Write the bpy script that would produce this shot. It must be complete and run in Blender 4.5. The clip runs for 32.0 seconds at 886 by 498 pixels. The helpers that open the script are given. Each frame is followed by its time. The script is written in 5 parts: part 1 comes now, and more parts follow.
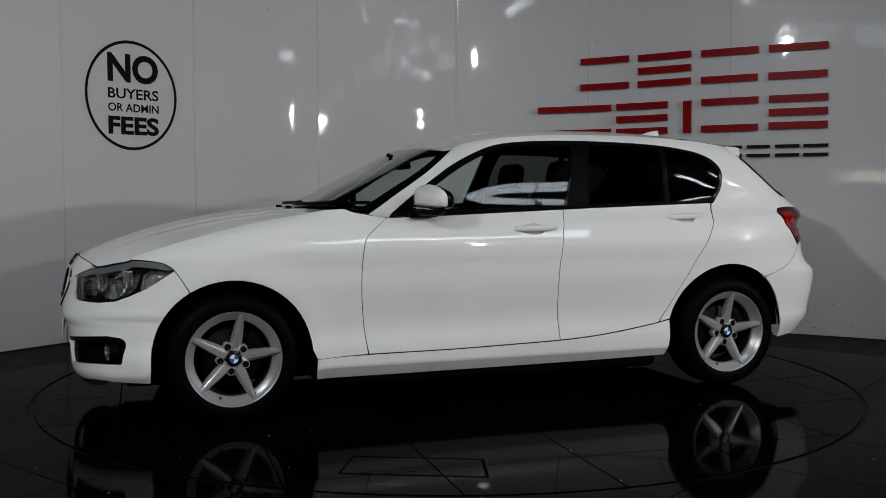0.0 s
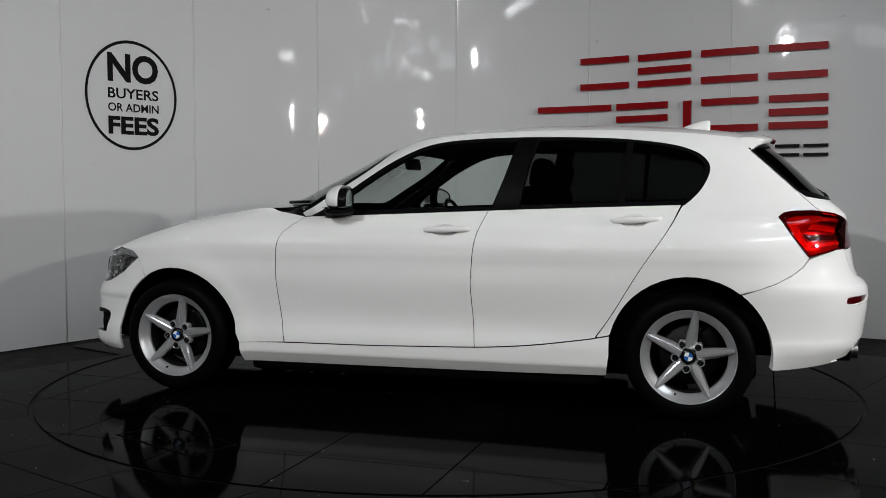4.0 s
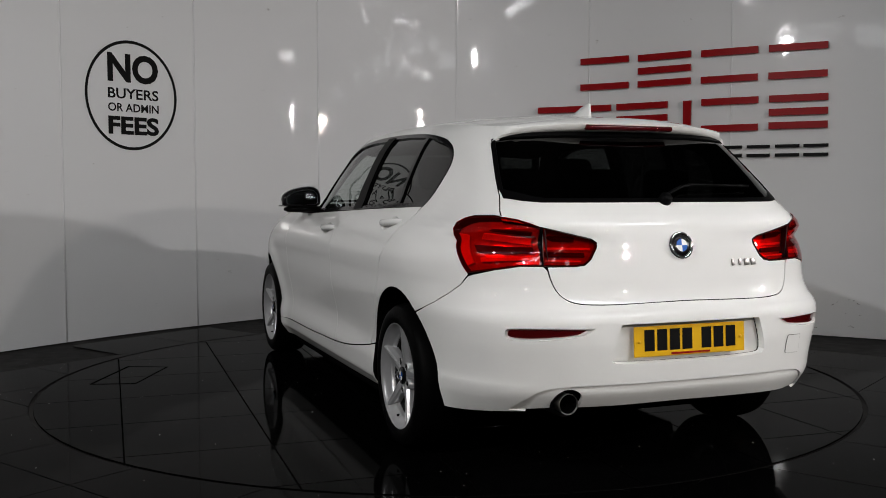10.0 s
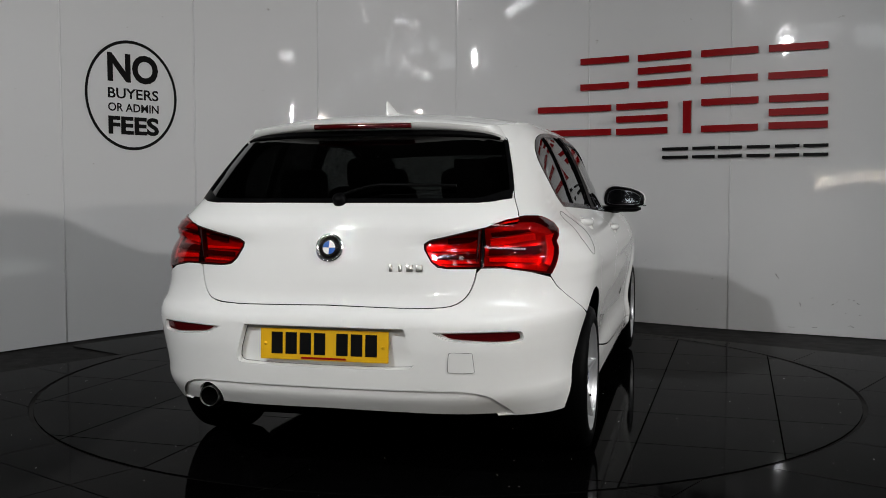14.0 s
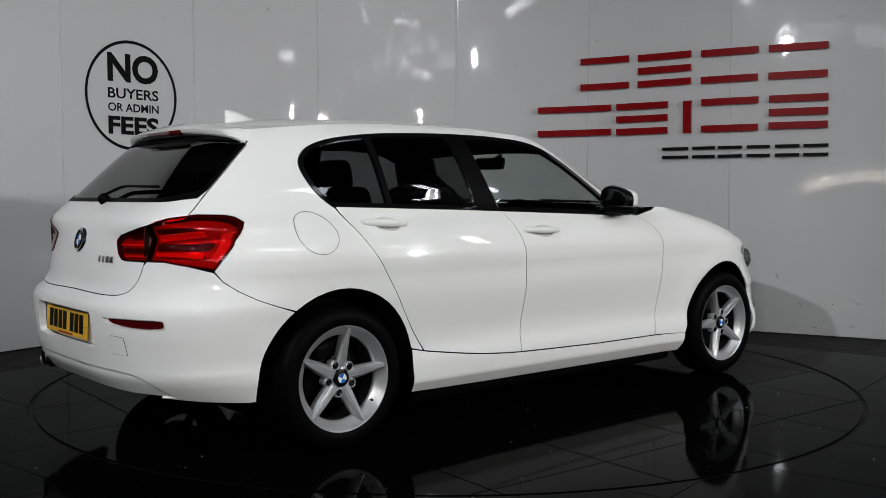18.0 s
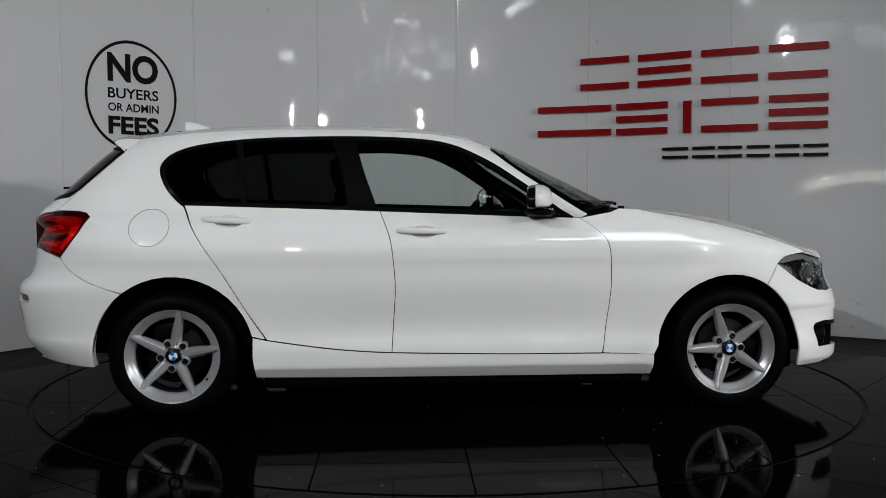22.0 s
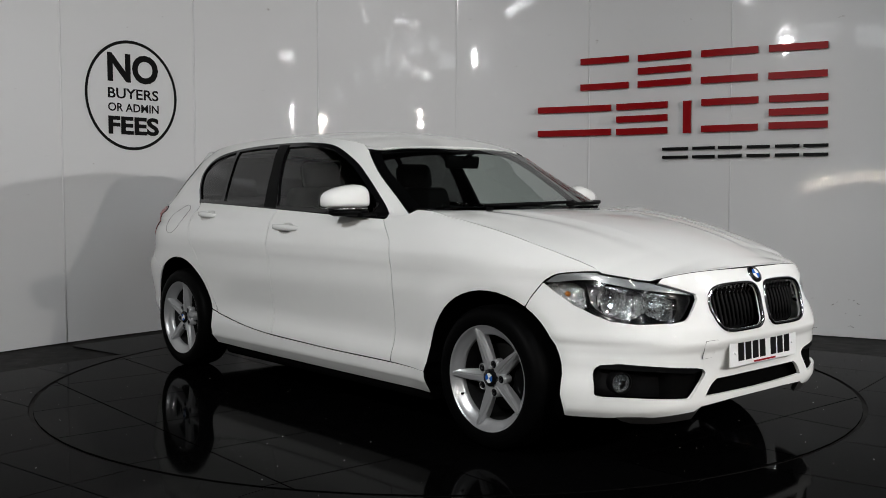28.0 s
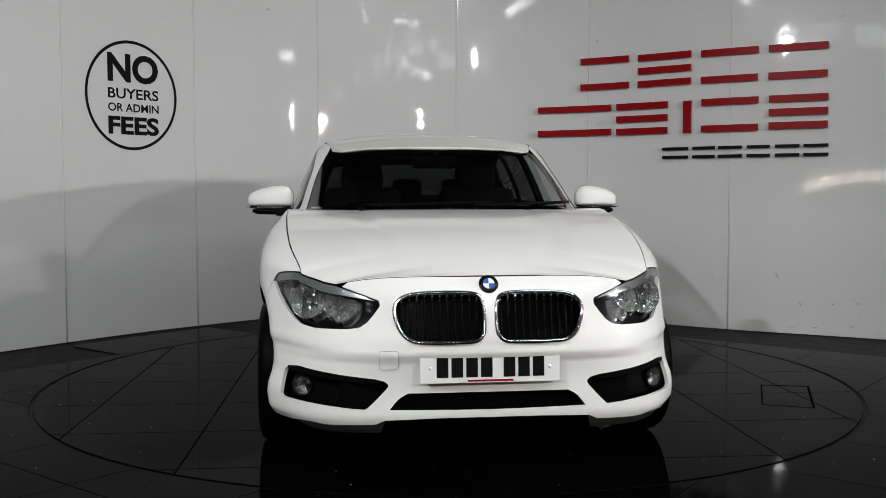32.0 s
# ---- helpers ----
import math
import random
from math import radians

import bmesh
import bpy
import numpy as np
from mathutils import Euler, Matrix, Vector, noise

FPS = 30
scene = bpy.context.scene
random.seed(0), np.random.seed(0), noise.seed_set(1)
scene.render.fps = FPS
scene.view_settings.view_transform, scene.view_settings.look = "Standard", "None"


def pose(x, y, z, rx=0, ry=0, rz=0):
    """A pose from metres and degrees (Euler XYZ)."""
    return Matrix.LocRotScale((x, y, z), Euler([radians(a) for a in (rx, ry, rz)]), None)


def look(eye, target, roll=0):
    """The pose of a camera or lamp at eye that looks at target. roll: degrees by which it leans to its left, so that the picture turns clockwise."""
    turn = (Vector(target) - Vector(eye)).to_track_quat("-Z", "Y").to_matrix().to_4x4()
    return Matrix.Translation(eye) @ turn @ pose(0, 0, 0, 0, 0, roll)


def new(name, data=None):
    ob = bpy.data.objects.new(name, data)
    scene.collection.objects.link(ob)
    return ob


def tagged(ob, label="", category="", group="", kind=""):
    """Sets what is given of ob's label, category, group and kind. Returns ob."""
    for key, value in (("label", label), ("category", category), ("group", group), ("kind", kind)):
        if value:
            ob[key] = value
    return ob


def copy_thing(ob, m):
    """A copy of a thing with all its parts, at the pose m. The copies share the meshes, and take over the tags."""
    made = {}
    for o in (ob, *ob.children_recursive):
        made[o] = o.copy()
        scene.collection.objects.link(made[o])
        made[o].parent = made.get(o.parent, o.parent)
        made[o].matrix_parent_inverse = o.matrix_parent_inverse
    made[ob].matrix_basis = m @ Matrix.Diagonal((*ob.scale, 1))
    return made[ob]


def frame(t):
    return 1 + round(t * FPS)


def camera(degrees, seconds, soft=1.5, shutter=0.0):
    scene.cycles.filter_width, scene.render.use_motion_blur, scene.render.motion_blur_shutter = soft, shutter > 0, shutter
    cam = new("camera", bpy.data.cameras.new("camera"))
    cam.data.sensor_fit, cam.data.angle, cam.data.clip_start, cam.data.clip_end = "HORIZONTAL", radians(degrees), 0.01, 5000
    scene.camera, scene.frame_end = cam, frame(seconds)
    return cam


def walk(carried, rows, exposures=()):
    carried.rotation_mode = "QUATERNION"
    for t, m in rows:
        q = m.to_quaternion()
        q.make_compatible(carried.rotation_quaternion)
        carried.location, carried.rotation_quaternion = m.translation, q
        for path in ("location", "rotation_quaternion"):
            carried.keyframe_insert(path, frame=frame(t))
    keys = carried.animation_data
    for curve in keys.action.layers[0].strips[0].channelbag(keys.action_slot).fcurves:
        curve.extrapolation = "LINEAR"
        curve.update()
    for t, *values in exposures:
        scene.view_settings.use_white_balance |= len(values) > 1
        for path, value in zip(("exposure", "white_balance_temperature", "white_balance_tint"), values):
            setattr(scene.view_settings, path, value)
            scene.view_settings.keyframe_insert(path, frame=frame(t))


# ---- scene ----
from mathutils.geometry import delaunay_2d_cdt

cam = camera(48.82, 32.0, soft=0.9)
EYE = pose(0, -5.615, 1.067, 90 - 3.291, 0, 0.241) @ pose(0, 0, 0, 0, 0, -0.06)
EXPOSURES = [(0, -0.59, 6350, 10), (1, -0.43, 6350, 10), (2, -0.12, 6350, 10), (3.5, -0.09, 6450, 10), (6, 0.44, 6600, 10), (7, 0.38, 6630, 10), (8, 0.14, 6650, 10), (9, -0.05, 6700, 12), (10, -0.17, 6700, 12), (11, -0.06, 6680, 11), (12, 0.06, 6620, 10),
             (13, -0.16, 6600, 10), (14, -0.15, 6600, 10), (17, -0.12, 6470, 10), (18, -0.14, 6450, 10), (19, -0.24, 6420, 10), (20, -0.25, 6400, 10), (21, -0.27, 6350, 10), (23, -0.24, 6370, 10), (25, -0.2, 6450, 10), (28, 0.12, 6600, 10), (32, 0.2, 6620, 10)]
walk(cam, [(0, EYE), (32, EYE)], EXPOSURES)


# ---- world and light ----
def make_world():
    w = bpy.data.worlds.new("showroom")
    w.use_nodes = True
    w.node_tree.nodes["Background"].inputs[0].default_value = (0.02, 0.02, 0.022, 1)
    w.node_tree.nodes["Background"].inputs[1].default_value = 1.0
    scene.world = w


make_world()


def area(name, eye, target, sx, sy, watts, color=(1, 1, 1)):
    d = bpy.data.lights.new(name, "AREA")
    d.shape, d.size, d.size_y, d.energy, d.color = "RECTANGLE", sx, sy, watts, color
    ob = new(name, d)
    ob.matrix_world = look(eye, target)
    return ob


def spot(name, eye, target, watts, cone, radius, color=(1, 1, 1)):
    d = bpy.data.lights.new(name, "SPOT")
    d.energy, d.spot_size, d.spot_blend, d.shadow_soft_size, d.color = watts, radians(cone), 0.35, radius, color
    ob = new(name, d)
    ob.matrix_world = look(eye, target)
    return ob


spot("key_lamp", (-2.75, -5.1, 3.44), (0.9, 0.6, 0.75), 460, 84, 0.06, (0.95, 0.98, 1.0))
area("front_lamp", (-0.62, -6.2, 2.37), (0, 0, 1.2), 0.17, 0.17, 30, (1.0, 0.95, 0.89))
spot("side_lamp", (4.5, -5.6, 2.45), (-2.2, 0.6, 1.0), 330, 80, 0.08, (1.0, 0.95, 0.89))
spot("side_lamp", (6.6, -2.6, 2.46), (-2.5, 0.6, 1.1), 570, 56, 0.09)


# ---- materials ----
def mat(name, color, rough=0.5, metal=0.0, vary=0.0, scale=20.0, bump=0.0, coat=0.0, spec=0.5, stain=0.0, by_object=0.0, glow=0.0):
    """A principled surface with grain and stains in its colour, roughness and relief."""
    m = bpy.data.materials.new(name)
    m.use_nodes = True
    nt = m.node_tree
    n, link = nt.nodes, nt.links.new
    b = n["Principled BSDF"]
    b.inputs["Base Color"].default_value = (*color, 1)
    b.inputs["Roughness"].default_value = rough
    b.inputs["Metallic"].default_value = metal
    b.inputs["Coat Weight"].default_value = coat
    b.inputs["Coat Roughness"].default_value = 0.012
    b.inputs["Coat IOR"].default_value = 1.55
    b.inputs["Specular IOR Level"].default_value = spec
    if glow:
        b.inputs["Emission Color"].default_value = (*color, 1)
        b.inputs["Emission Strength"].default_value = glow
    if vary or bump or stain or by_object:
        co = n.new("ShaderNodeTexCoord")
        fine = n.new("ShaderNodeTexNoise")
        fine.inputs["Scale"].default_value, fine.inputs["Detail"].default_value = scale, 6
        link(co.outputs["Object"], fine.inputs["Vector"])
        big = n.new("ShaderNodeTexNoise")
        big.inputs["Scale"].default_value, big.inputs["Detail"].default_value = scale * 0.07, 4
        link(co.outputs["Object"], big.inputs["Vector"])

        def scaled(socket, amount, offset):
            k = n.new("ShaderNodeMath")
            k.operation = "MULTIPLY_ADD"
            k.inputs[1].default_value, k.inputs[2].default_value = amount, offset
            link(socket, k.inputs[0])
            return k.outputs[0]
        gain = scaled(fine.outputs["Fac"], vary, 1 - vary / 2)
        if stain:
            add = n.new("ShaderNodeMath")
            link(gain, add.inputs[0])
            link(scaled(big.outputs["Fac"], stain, -stain / 2), add.inputs[1])
            gain = add.outputs[0]
        if by_object:
            info = n.new("ShaderNodeObjectInfo")
            add = n.new("ShaderNodeMath")
            link(gain, add.inputs[0])
            link(scaled(info.outputs["Random"], by_object, -by_object / 2), add.inputs[1])
            gain = add.outputs[0]
        mix = n.new("ShaderNodeVectorMath")
        mix.operation = "SCALE"
        mix.inputs[0].default_value = color
        link(gain, mix.inputs["Scale"])
        link(mix.outputs[0], b.inputs["Base Color"])
        link(scaled(fine.outputs["Fac"], rough * 0.5 * min(1, vary * 4), rough * (1 - 0.25 * min(1, vary * 4))), b.inputs["Roughness"])
        if bump:
            bp = n.new("ShaderNodeBump")
            bp.inputs["Strength"].default_value, bp.inputs["Distance"].default_value = 1.0, bump
            link(fine.outputs["Fac"], bp.inputs["Height"])
            link(bp.outputs[0], b.inputs["Normal"])
    return m


def glass(name, tint, gloss_color=(1, 1, 1), rough=0.0, ior=1.5):
    """Tinted pane: straight through, with a mirror coat by Fresnel."""
    m = bpy.data.materials.new(name)
    m.use_nodes = True
    nt = m.node_tree
    n, link = nt.nodes, nt.links.new
    n.remove(n["Principled BSDF"])
    t, g, f, x = n.new("ShaderNodeBsdfTransparent"), n.new("ShaderNodeBsdfGlossy"), n.new("ShaderNodeLayerWeight"), n.new("ShaderNodeMixShader")
    f.inputs["Blend"].default_value = 0.5
    power, gain = n.new("ShaderNodeMath"), n.new("ShaderNodeMath")
    power.operation, gain.operation = "POWER", "MULTIPLY_ADD"
    power.inputs[1].default_value = 5.0
    base = ((ior - 1) / (ior + 1)) ** 2 * 1.05
    gain.inputs[1].default_value, gain.inputs[2].default_value = 1 - base, base
    link(f.outputs["Facing"], power.inputs[0])
    link(power.outputs[0], gain.inputs[0])
    t.inputs[0].default_value = (*tint, 1)
    g.inputs["Color"].default_value = (*gloss_color, 1)
    g.inputs["Roughness"].default_value = rough
    link(gain.outputs[0], x.inputs[0])
    link(t.outputs[0], x.inputs[1])
    link(g.outputs[0], x.inputs[2])
    link(x.outputs[0], n["Material Output"].inputs["Surface"])
    return m


WALL = mat("glossy_white_panel", (0.665, 0.665, 0.67), 0.04, vary=0.03, scale=1.3, bump=0.006, stain=0.05, by_object=0.03, spec=0.35)


def scuffed(m, color):
    """Adds small dark scuffs and smears to a plain panel."""
    n, link = m.node_tree.nodes, m.node_tree.links.new
    b = n["Principled BSDF"]
    co, stretch, noise, pick, mix = n.new("ShaderNodeTexCoord"), n.new("ShaderNodeMapping"), n.new("ShaderNodeTexNoise"), n.new("ShaderNodeMapRange"), n.new("ShaderNodeMix")
    stretch.inputs["Scale"].default_value = (7.0, 7.0, 16.0)
    noise.inputs["Detail"].default_value, noise.inputs["Scale"].default_value, noise.inputs["Roughness"].default_value = 5, 1.0, 0.62
    pick.inputs["From Min"].default_value, pick.inputs["From Max"].default_value, pick.inputs["To Max"].default_value = 0.70, 0.78, 0.55
    mix.data_type = "RGBA"
    mix.inputs[7].default_value = (*color, 1)
    old = b.inputs["Base Color"].links[0].from_socket
    link(co.outputs["Object"], stretch.inputs["Vector"])
    link(stretch.outputs[0], noise.inputs["Vector"])
    link(noise.outputs["Fac"], pick.inputs["Value"])
    link(pick.outputs[0], mix.inputs[0])
    link(old, mix.inputs[6])
    link(mix.outputs[2], b.inputs["Base Color"])


scuffed(WALL, (0.22, 0.20, 0.18))
TILE = mat("black_floor_tile", (0.0009, 0.0009, 0.00095), 0.06, vary=0.5, scale=14, stain=0.5, by_object=0.5, spec=0.0063)
MATTE_FLOOR = mat("dark_brown_vinyl", (0.005, 0.0043, 0.0041), 0.5, vary=0.6, scale=9, stain=0.4, spec=0.05)
CEILING = mat("dark_ceiling", (0.03, 0.03, 0.032), 0.8, vary=0.1, scale=8)
SPARK = mat("quartz_fleck", (0.85, 0.86, 0.88), 0.3)
JOINT = mat("black_joint", (0.003, 0.003, 0.003), 0.9, spec=0.0)
DARK_WALL = mat("dark_grey_paint", (0.05, 0.05, 0.055), 0.6, vary=0.1, scale=8)
PAINT = mat("white_car_paint", (0.82, 0.82, 0.805), 0.5, vary=0.015, scale=9, coat=1.0, spec=0.0)
BLACK = mat("black_plastic", (0.0025, 0.0025, 0.0027), 0.42, vary=0.2, scale=120, bump=0.0004, spec=0.04)
LIP = mat("dark_grey_plastic", (0.035, 0.034, 0.034), 0.38, vary=0.2, scale=90, bump=0.0003, spec=0.3)
GLOSS_BLACK = mat("gloss_black_trim", (0.004, 0.004, 0.0045), 0.12, spec=0.35)
RUBBER = mat("tyre_rubber", (0.0015, 0.0015, 0.0016), 0.5, vary=0.3, scale=60, bump=0.0005, spec=0.03)
ALLOY = mat("silver_alloy", (0.47, 0.475, 0.485), 0.30, metal=0.6, vary=0.03, scale=90)
STEEL = mat("brake_steel", (0.016, 0.0155, 0.015), 0.5, metal=1.0, vary=0.3, scale=70)
CHROME = mat("chrome", (0.85, 0.85, 0.86), 0.06, metal=1.0)
PIPE = mat("tailpipe_steel", (0.30, 0.29, 0.28), 0.3, metal=1.0, vary=0.2, scale=60)
# dark copy of the alloy: shade inside the rim is put into its colour
BARREL = mat("shade_dark_alloy", (0.014, 0.014, 0.0145), 0.6, metal=0.3, vary=0.3, scale=50)
BROW = mat("smoked_silver_plastic", (0.26, 0.26, 0.27), 0.25, metal=0.5, vary=0.06, scale=60)
FOG_SILVER = mat("fog_lamp_reflector", (0.34, 0.34, 0.35), 0.14, metal=0.88, vary=0.3, scale=60, bump=0.006)
DARK_RED = mat("dark_red_lens", (0.06, 0.002, 0.003), 0.08, coat=0.6)
BLUE = mat("blue_enamel", (0.02, 0.11, 0.42), 0.2)
WHITE = mat("white_enamel", (0.8, 0.8, 0.8), 0.25)
YELLOW_PLATE = mat("yellow_plate", (0.75, 0.42, 0.01), 0.3, vary=0.06, scale=40)
WHITE_PLATE = mat("white_plate", (0.72, 0.72, 0.72), 0.3, vary=0.04, scale=40)
SCUFF = mat("dark_rubber_scuff", (0.055, 0.047, 0.04), 0.7, vary=0.5, scale=90, spec=0.1)
INK = mat("black_ink", (0.004, 0.004, 0.004), 0.5, spec=0.08)
RED_SIGN = mat("red_acrylic", (0.24, 0.001, 0.003), 0.4, vary=0.06, scale=5, spec=0.12)
CLOTH = mat("charcoal_cloth", (0.007, 0.007, 0.0075), 0.9, vary=0.3, scale=200, bump=0.0006, spec=0.1)
FACET = mat("faceted_reflector", (0.84, 0.84, 0.85), 0.06, metal=0.74, vary=0.3, scale=30, bump=0.012)
SILVER = mat("bright_silver_reflector", (0.92, 0.925, 0.93), 0.03, metal=0.90)
ORANGE = mat("amber_bulb", (0.62, 0.22, 0.05), 0.16, metal=0.35, vary=0.6, scale=60, bump=0.01, coat=0.6)
CLEAR = glass("clear_lens", (0.93, 0.95, 0.95))
SCREEN_GLASS = glass("windscreen_glass", (0.60, 0.64, 0.62))
FRONT_GLASS = glass("front_side_glass", (0.80, 0.85, 0.83))
PRIVACY = glass("dark_tinted_glass", (0.115, 0.12, 0.12))
REAR_GLASS = glass("black_tinted_glass", (0.035, 0.037, 0.037))
RED_GLASS = glass("red_lamp_glass", (0.93, 0.030, 0.022))
LAMP_DARK = mat("dark_lamp_housing", (0.03, 0.010, 0.010), 0.6, vary=0.3, scale=60, spec=0.12)
LAMP_BRIGHT = mat("lamp_light_guide", (0.75, 0.70, 0.68), 0.25, vary=0.3, scale=80)
LAMP_MID = mat("lamp_reflector", (0.50, 0.44, 0.44), 0.2, metal=0.4, vary=0.6, scale=35)
TUBE = mat("lamp_tube", (0.97, 0.99, 1.0), 0.5, glow=38.0)
WARM_STRIP = mat("warm_lamp_strip", (1.0, 0.88, 0.72), 0.5, glow=90.0)
PANE_LIGHT = mat("daylit_window_pane", (0.90, 0.95, 1.0), 0.5, glow=3.5)
DAYLIGHT = mat("rooflight_glazing", (0.86, 0.94, 1.0), 0.5, glow=9.0)


# ---- mesh tools ----
def part(name, bm, material, parent=None, label="", smooth=True):
    """Links a bmesh as one mesh object, under a thing or a part."""
    me = bpy.data.meshes.new(name)
    bm.to_mesh(me)
    bm.free()
    if smooth:
        me.polygons.foreach_set("use_smooth", [True] * len(me.polygons))
    me.materials.append(material)
    ob = new(name, me)
    if parent:
        ob.parent = parent
    if label:
        tagged(ob, label)
    return ob


def box(bm, m, sx, sy, sz, bevel=0.0, seg=2):
    r = bmesh.ops.create_cube(bm, size=1.0, matrix=m @ Matrix.Diagonal((sx, sy, sz, 1)))
    if bevel:
        e = list({e for v in r["verts"] for e in v.link_edges})
        bmesh.ops.bevel(bm, geom=e, offset=bevel, segments=seg, affect="EDGES", profile=0.5)
    return r["verts"]


def spline(xs, ys):
    """A smooth monotone-ish curve through a few knots (finite-difference Hermite)."""
    xs, ys = list(xs), list(ys)
    if xs[0] > xs[-1]:
        xs, ys = xs[::-1], ys[::-1]
    d = [(ys[i + 1] - ys[i]) / (xs[i + 1] - xs[i]) for i in range(len(xs) - 1)]
    ms = [d[0]]
    for i in range(1, len(d)):
        ms.append(0.0 if d[i - 1] * d[i] <= 0 else 2 * d[i - 1] * d[i] / (d[i - 1] + d[i]))
    ms.append(d[-1])

    def f(x):
        if x <= xs[0]:
            return ys[0] + ms[0] * (x - xs[0])
        if x >= xs[-1]:
            return ys[-1] + ms[-1] * (x - xs[-1])
        i = 0
        while x > xs[i + 1]:
            i += 1
        h = xs[i + 1] - xs[i]
        t = (x - xs[i]) / h
        return ((2 * t**3 - 3 * t**2 + 1) * ys[i] + (t**3 - 2 * t**2 + t) * h * ms[i]
                + (3 * t**2 - 2 * t**3) * ys[i + 1] + (t**3 - t**2) * h * ms[i + 1])
    return f


def pairs(text):
    """Reads 'a,b c,d' into points."""
    return [tuple(float(k) for k in w.split(",")) for w in text.split()]


def rounded(points, n=6, closed=True):
    """A smooth line through points; a point written twice stays a sharp corner."""
    out, k = [], len(points)
    for i in range(k if closed else k - 1):
        p1, p2 = Vector(points[i]), Vector(points[(i + 1) % k])
        if (p2 - p1).length < 1e-7:
            continue
        p0 = Vector(points[i - 1]) if closed or i > 0 else p1
        p3 = Vector(points[(i + 2) % k]) if closed or i < k - 2 else p2
        a = (p2 - p0) / 2 if (p1 - p0).length > 1e-7 else (p2 - p1)
        b = (p3 - p1) / 2 if (p3 - p2).length > 1e-7 else (p2 - p1)
        L = (p2 - p1).length
        for v in (a, b):
            if v.length > 1.4 * L:
                v *= 1.4 * L / v.length
        for j in range(n):
            t = j / n
            out.append((2 * t**3 - 3 * t**2 + 1) * p1 + (t**3 - 2 * t**2 + t) * a + (3 * t**2 - 2 * t**3) * p2 + (t**3 - t**2) * b)
    if not closed:
        out.append(Vector(points[-1]))
    return [tuple(p) for p in out]


def tube(bm, points, radius, seg=8, flat=1.0, closed=False):
    """A round bar along points."""
    rings, k = [], len(points)
    P = [Vector(p) for p in points]
    for i, p in enumerate(P):
        a = P[i - 1] if closed or i > 0 else P[i]
        b = P[(i + 1) % k] if closed or i < k - 1 else P[i]
        t = (b - a).normalized()
        s = t.cross(Vector((0, 0, 1)) if abs(t.z) < 0.9 else Vector((1, 0, 0))).normalized()
        q = s.cross(t)
        rings.append([bm.verts.new(p + radius * (math.cos(w) * s + flat * math.sin(w) * q)) for w in (2 * math.pi * j / seg for j in range(seg))])
    for i in range(k if closed else k - 1):
        A, B = rings[i], rings[(i + 1) % k]
        for j in range(seg):
            bm.faces.new((A[j], A[(j + 1) % seg], B[(j + 1) % seg], B[j]))
    if not closed:
        bm.faces.new(rings[0][::-1])
        bm.faces.new(rings[-1])
    return bm


def lathe(bm, profile, seg=32, m=Matrix(), closed=False):
    """Turns a profile of (radius, y) about the y axis."""
    rings = []
    for r, y in profile:
        rings.append([bm.verts.new(m @ Vector((r * math.cos(a), y, r * math.sin(a)))) for a in (2 * math.pi * j / seg for j in range(seg))])
    k = len(rings)
    for i in range(k if closed else k - 1):
        A, B = rings[i], rings[(i + 1) % k]
        for j in range(seg):
            bm.faces.new((A[j], A[(j + 1) % seg], B[(j + 1) % seg], B[j]))
    return rings


def inside(p, poly):
    x, y, c = p[0], p[1], False
    j = len(poly) - 1
    for i in range(len(poly)):
        (xi, yi), (xj, yj) = poly[i], poly[j]
        if (yi > y) != (yj > y) and x < (xj - xi) * (y - yi) / (yj - yi) + xi:
            c = not c
        j = i
    return c


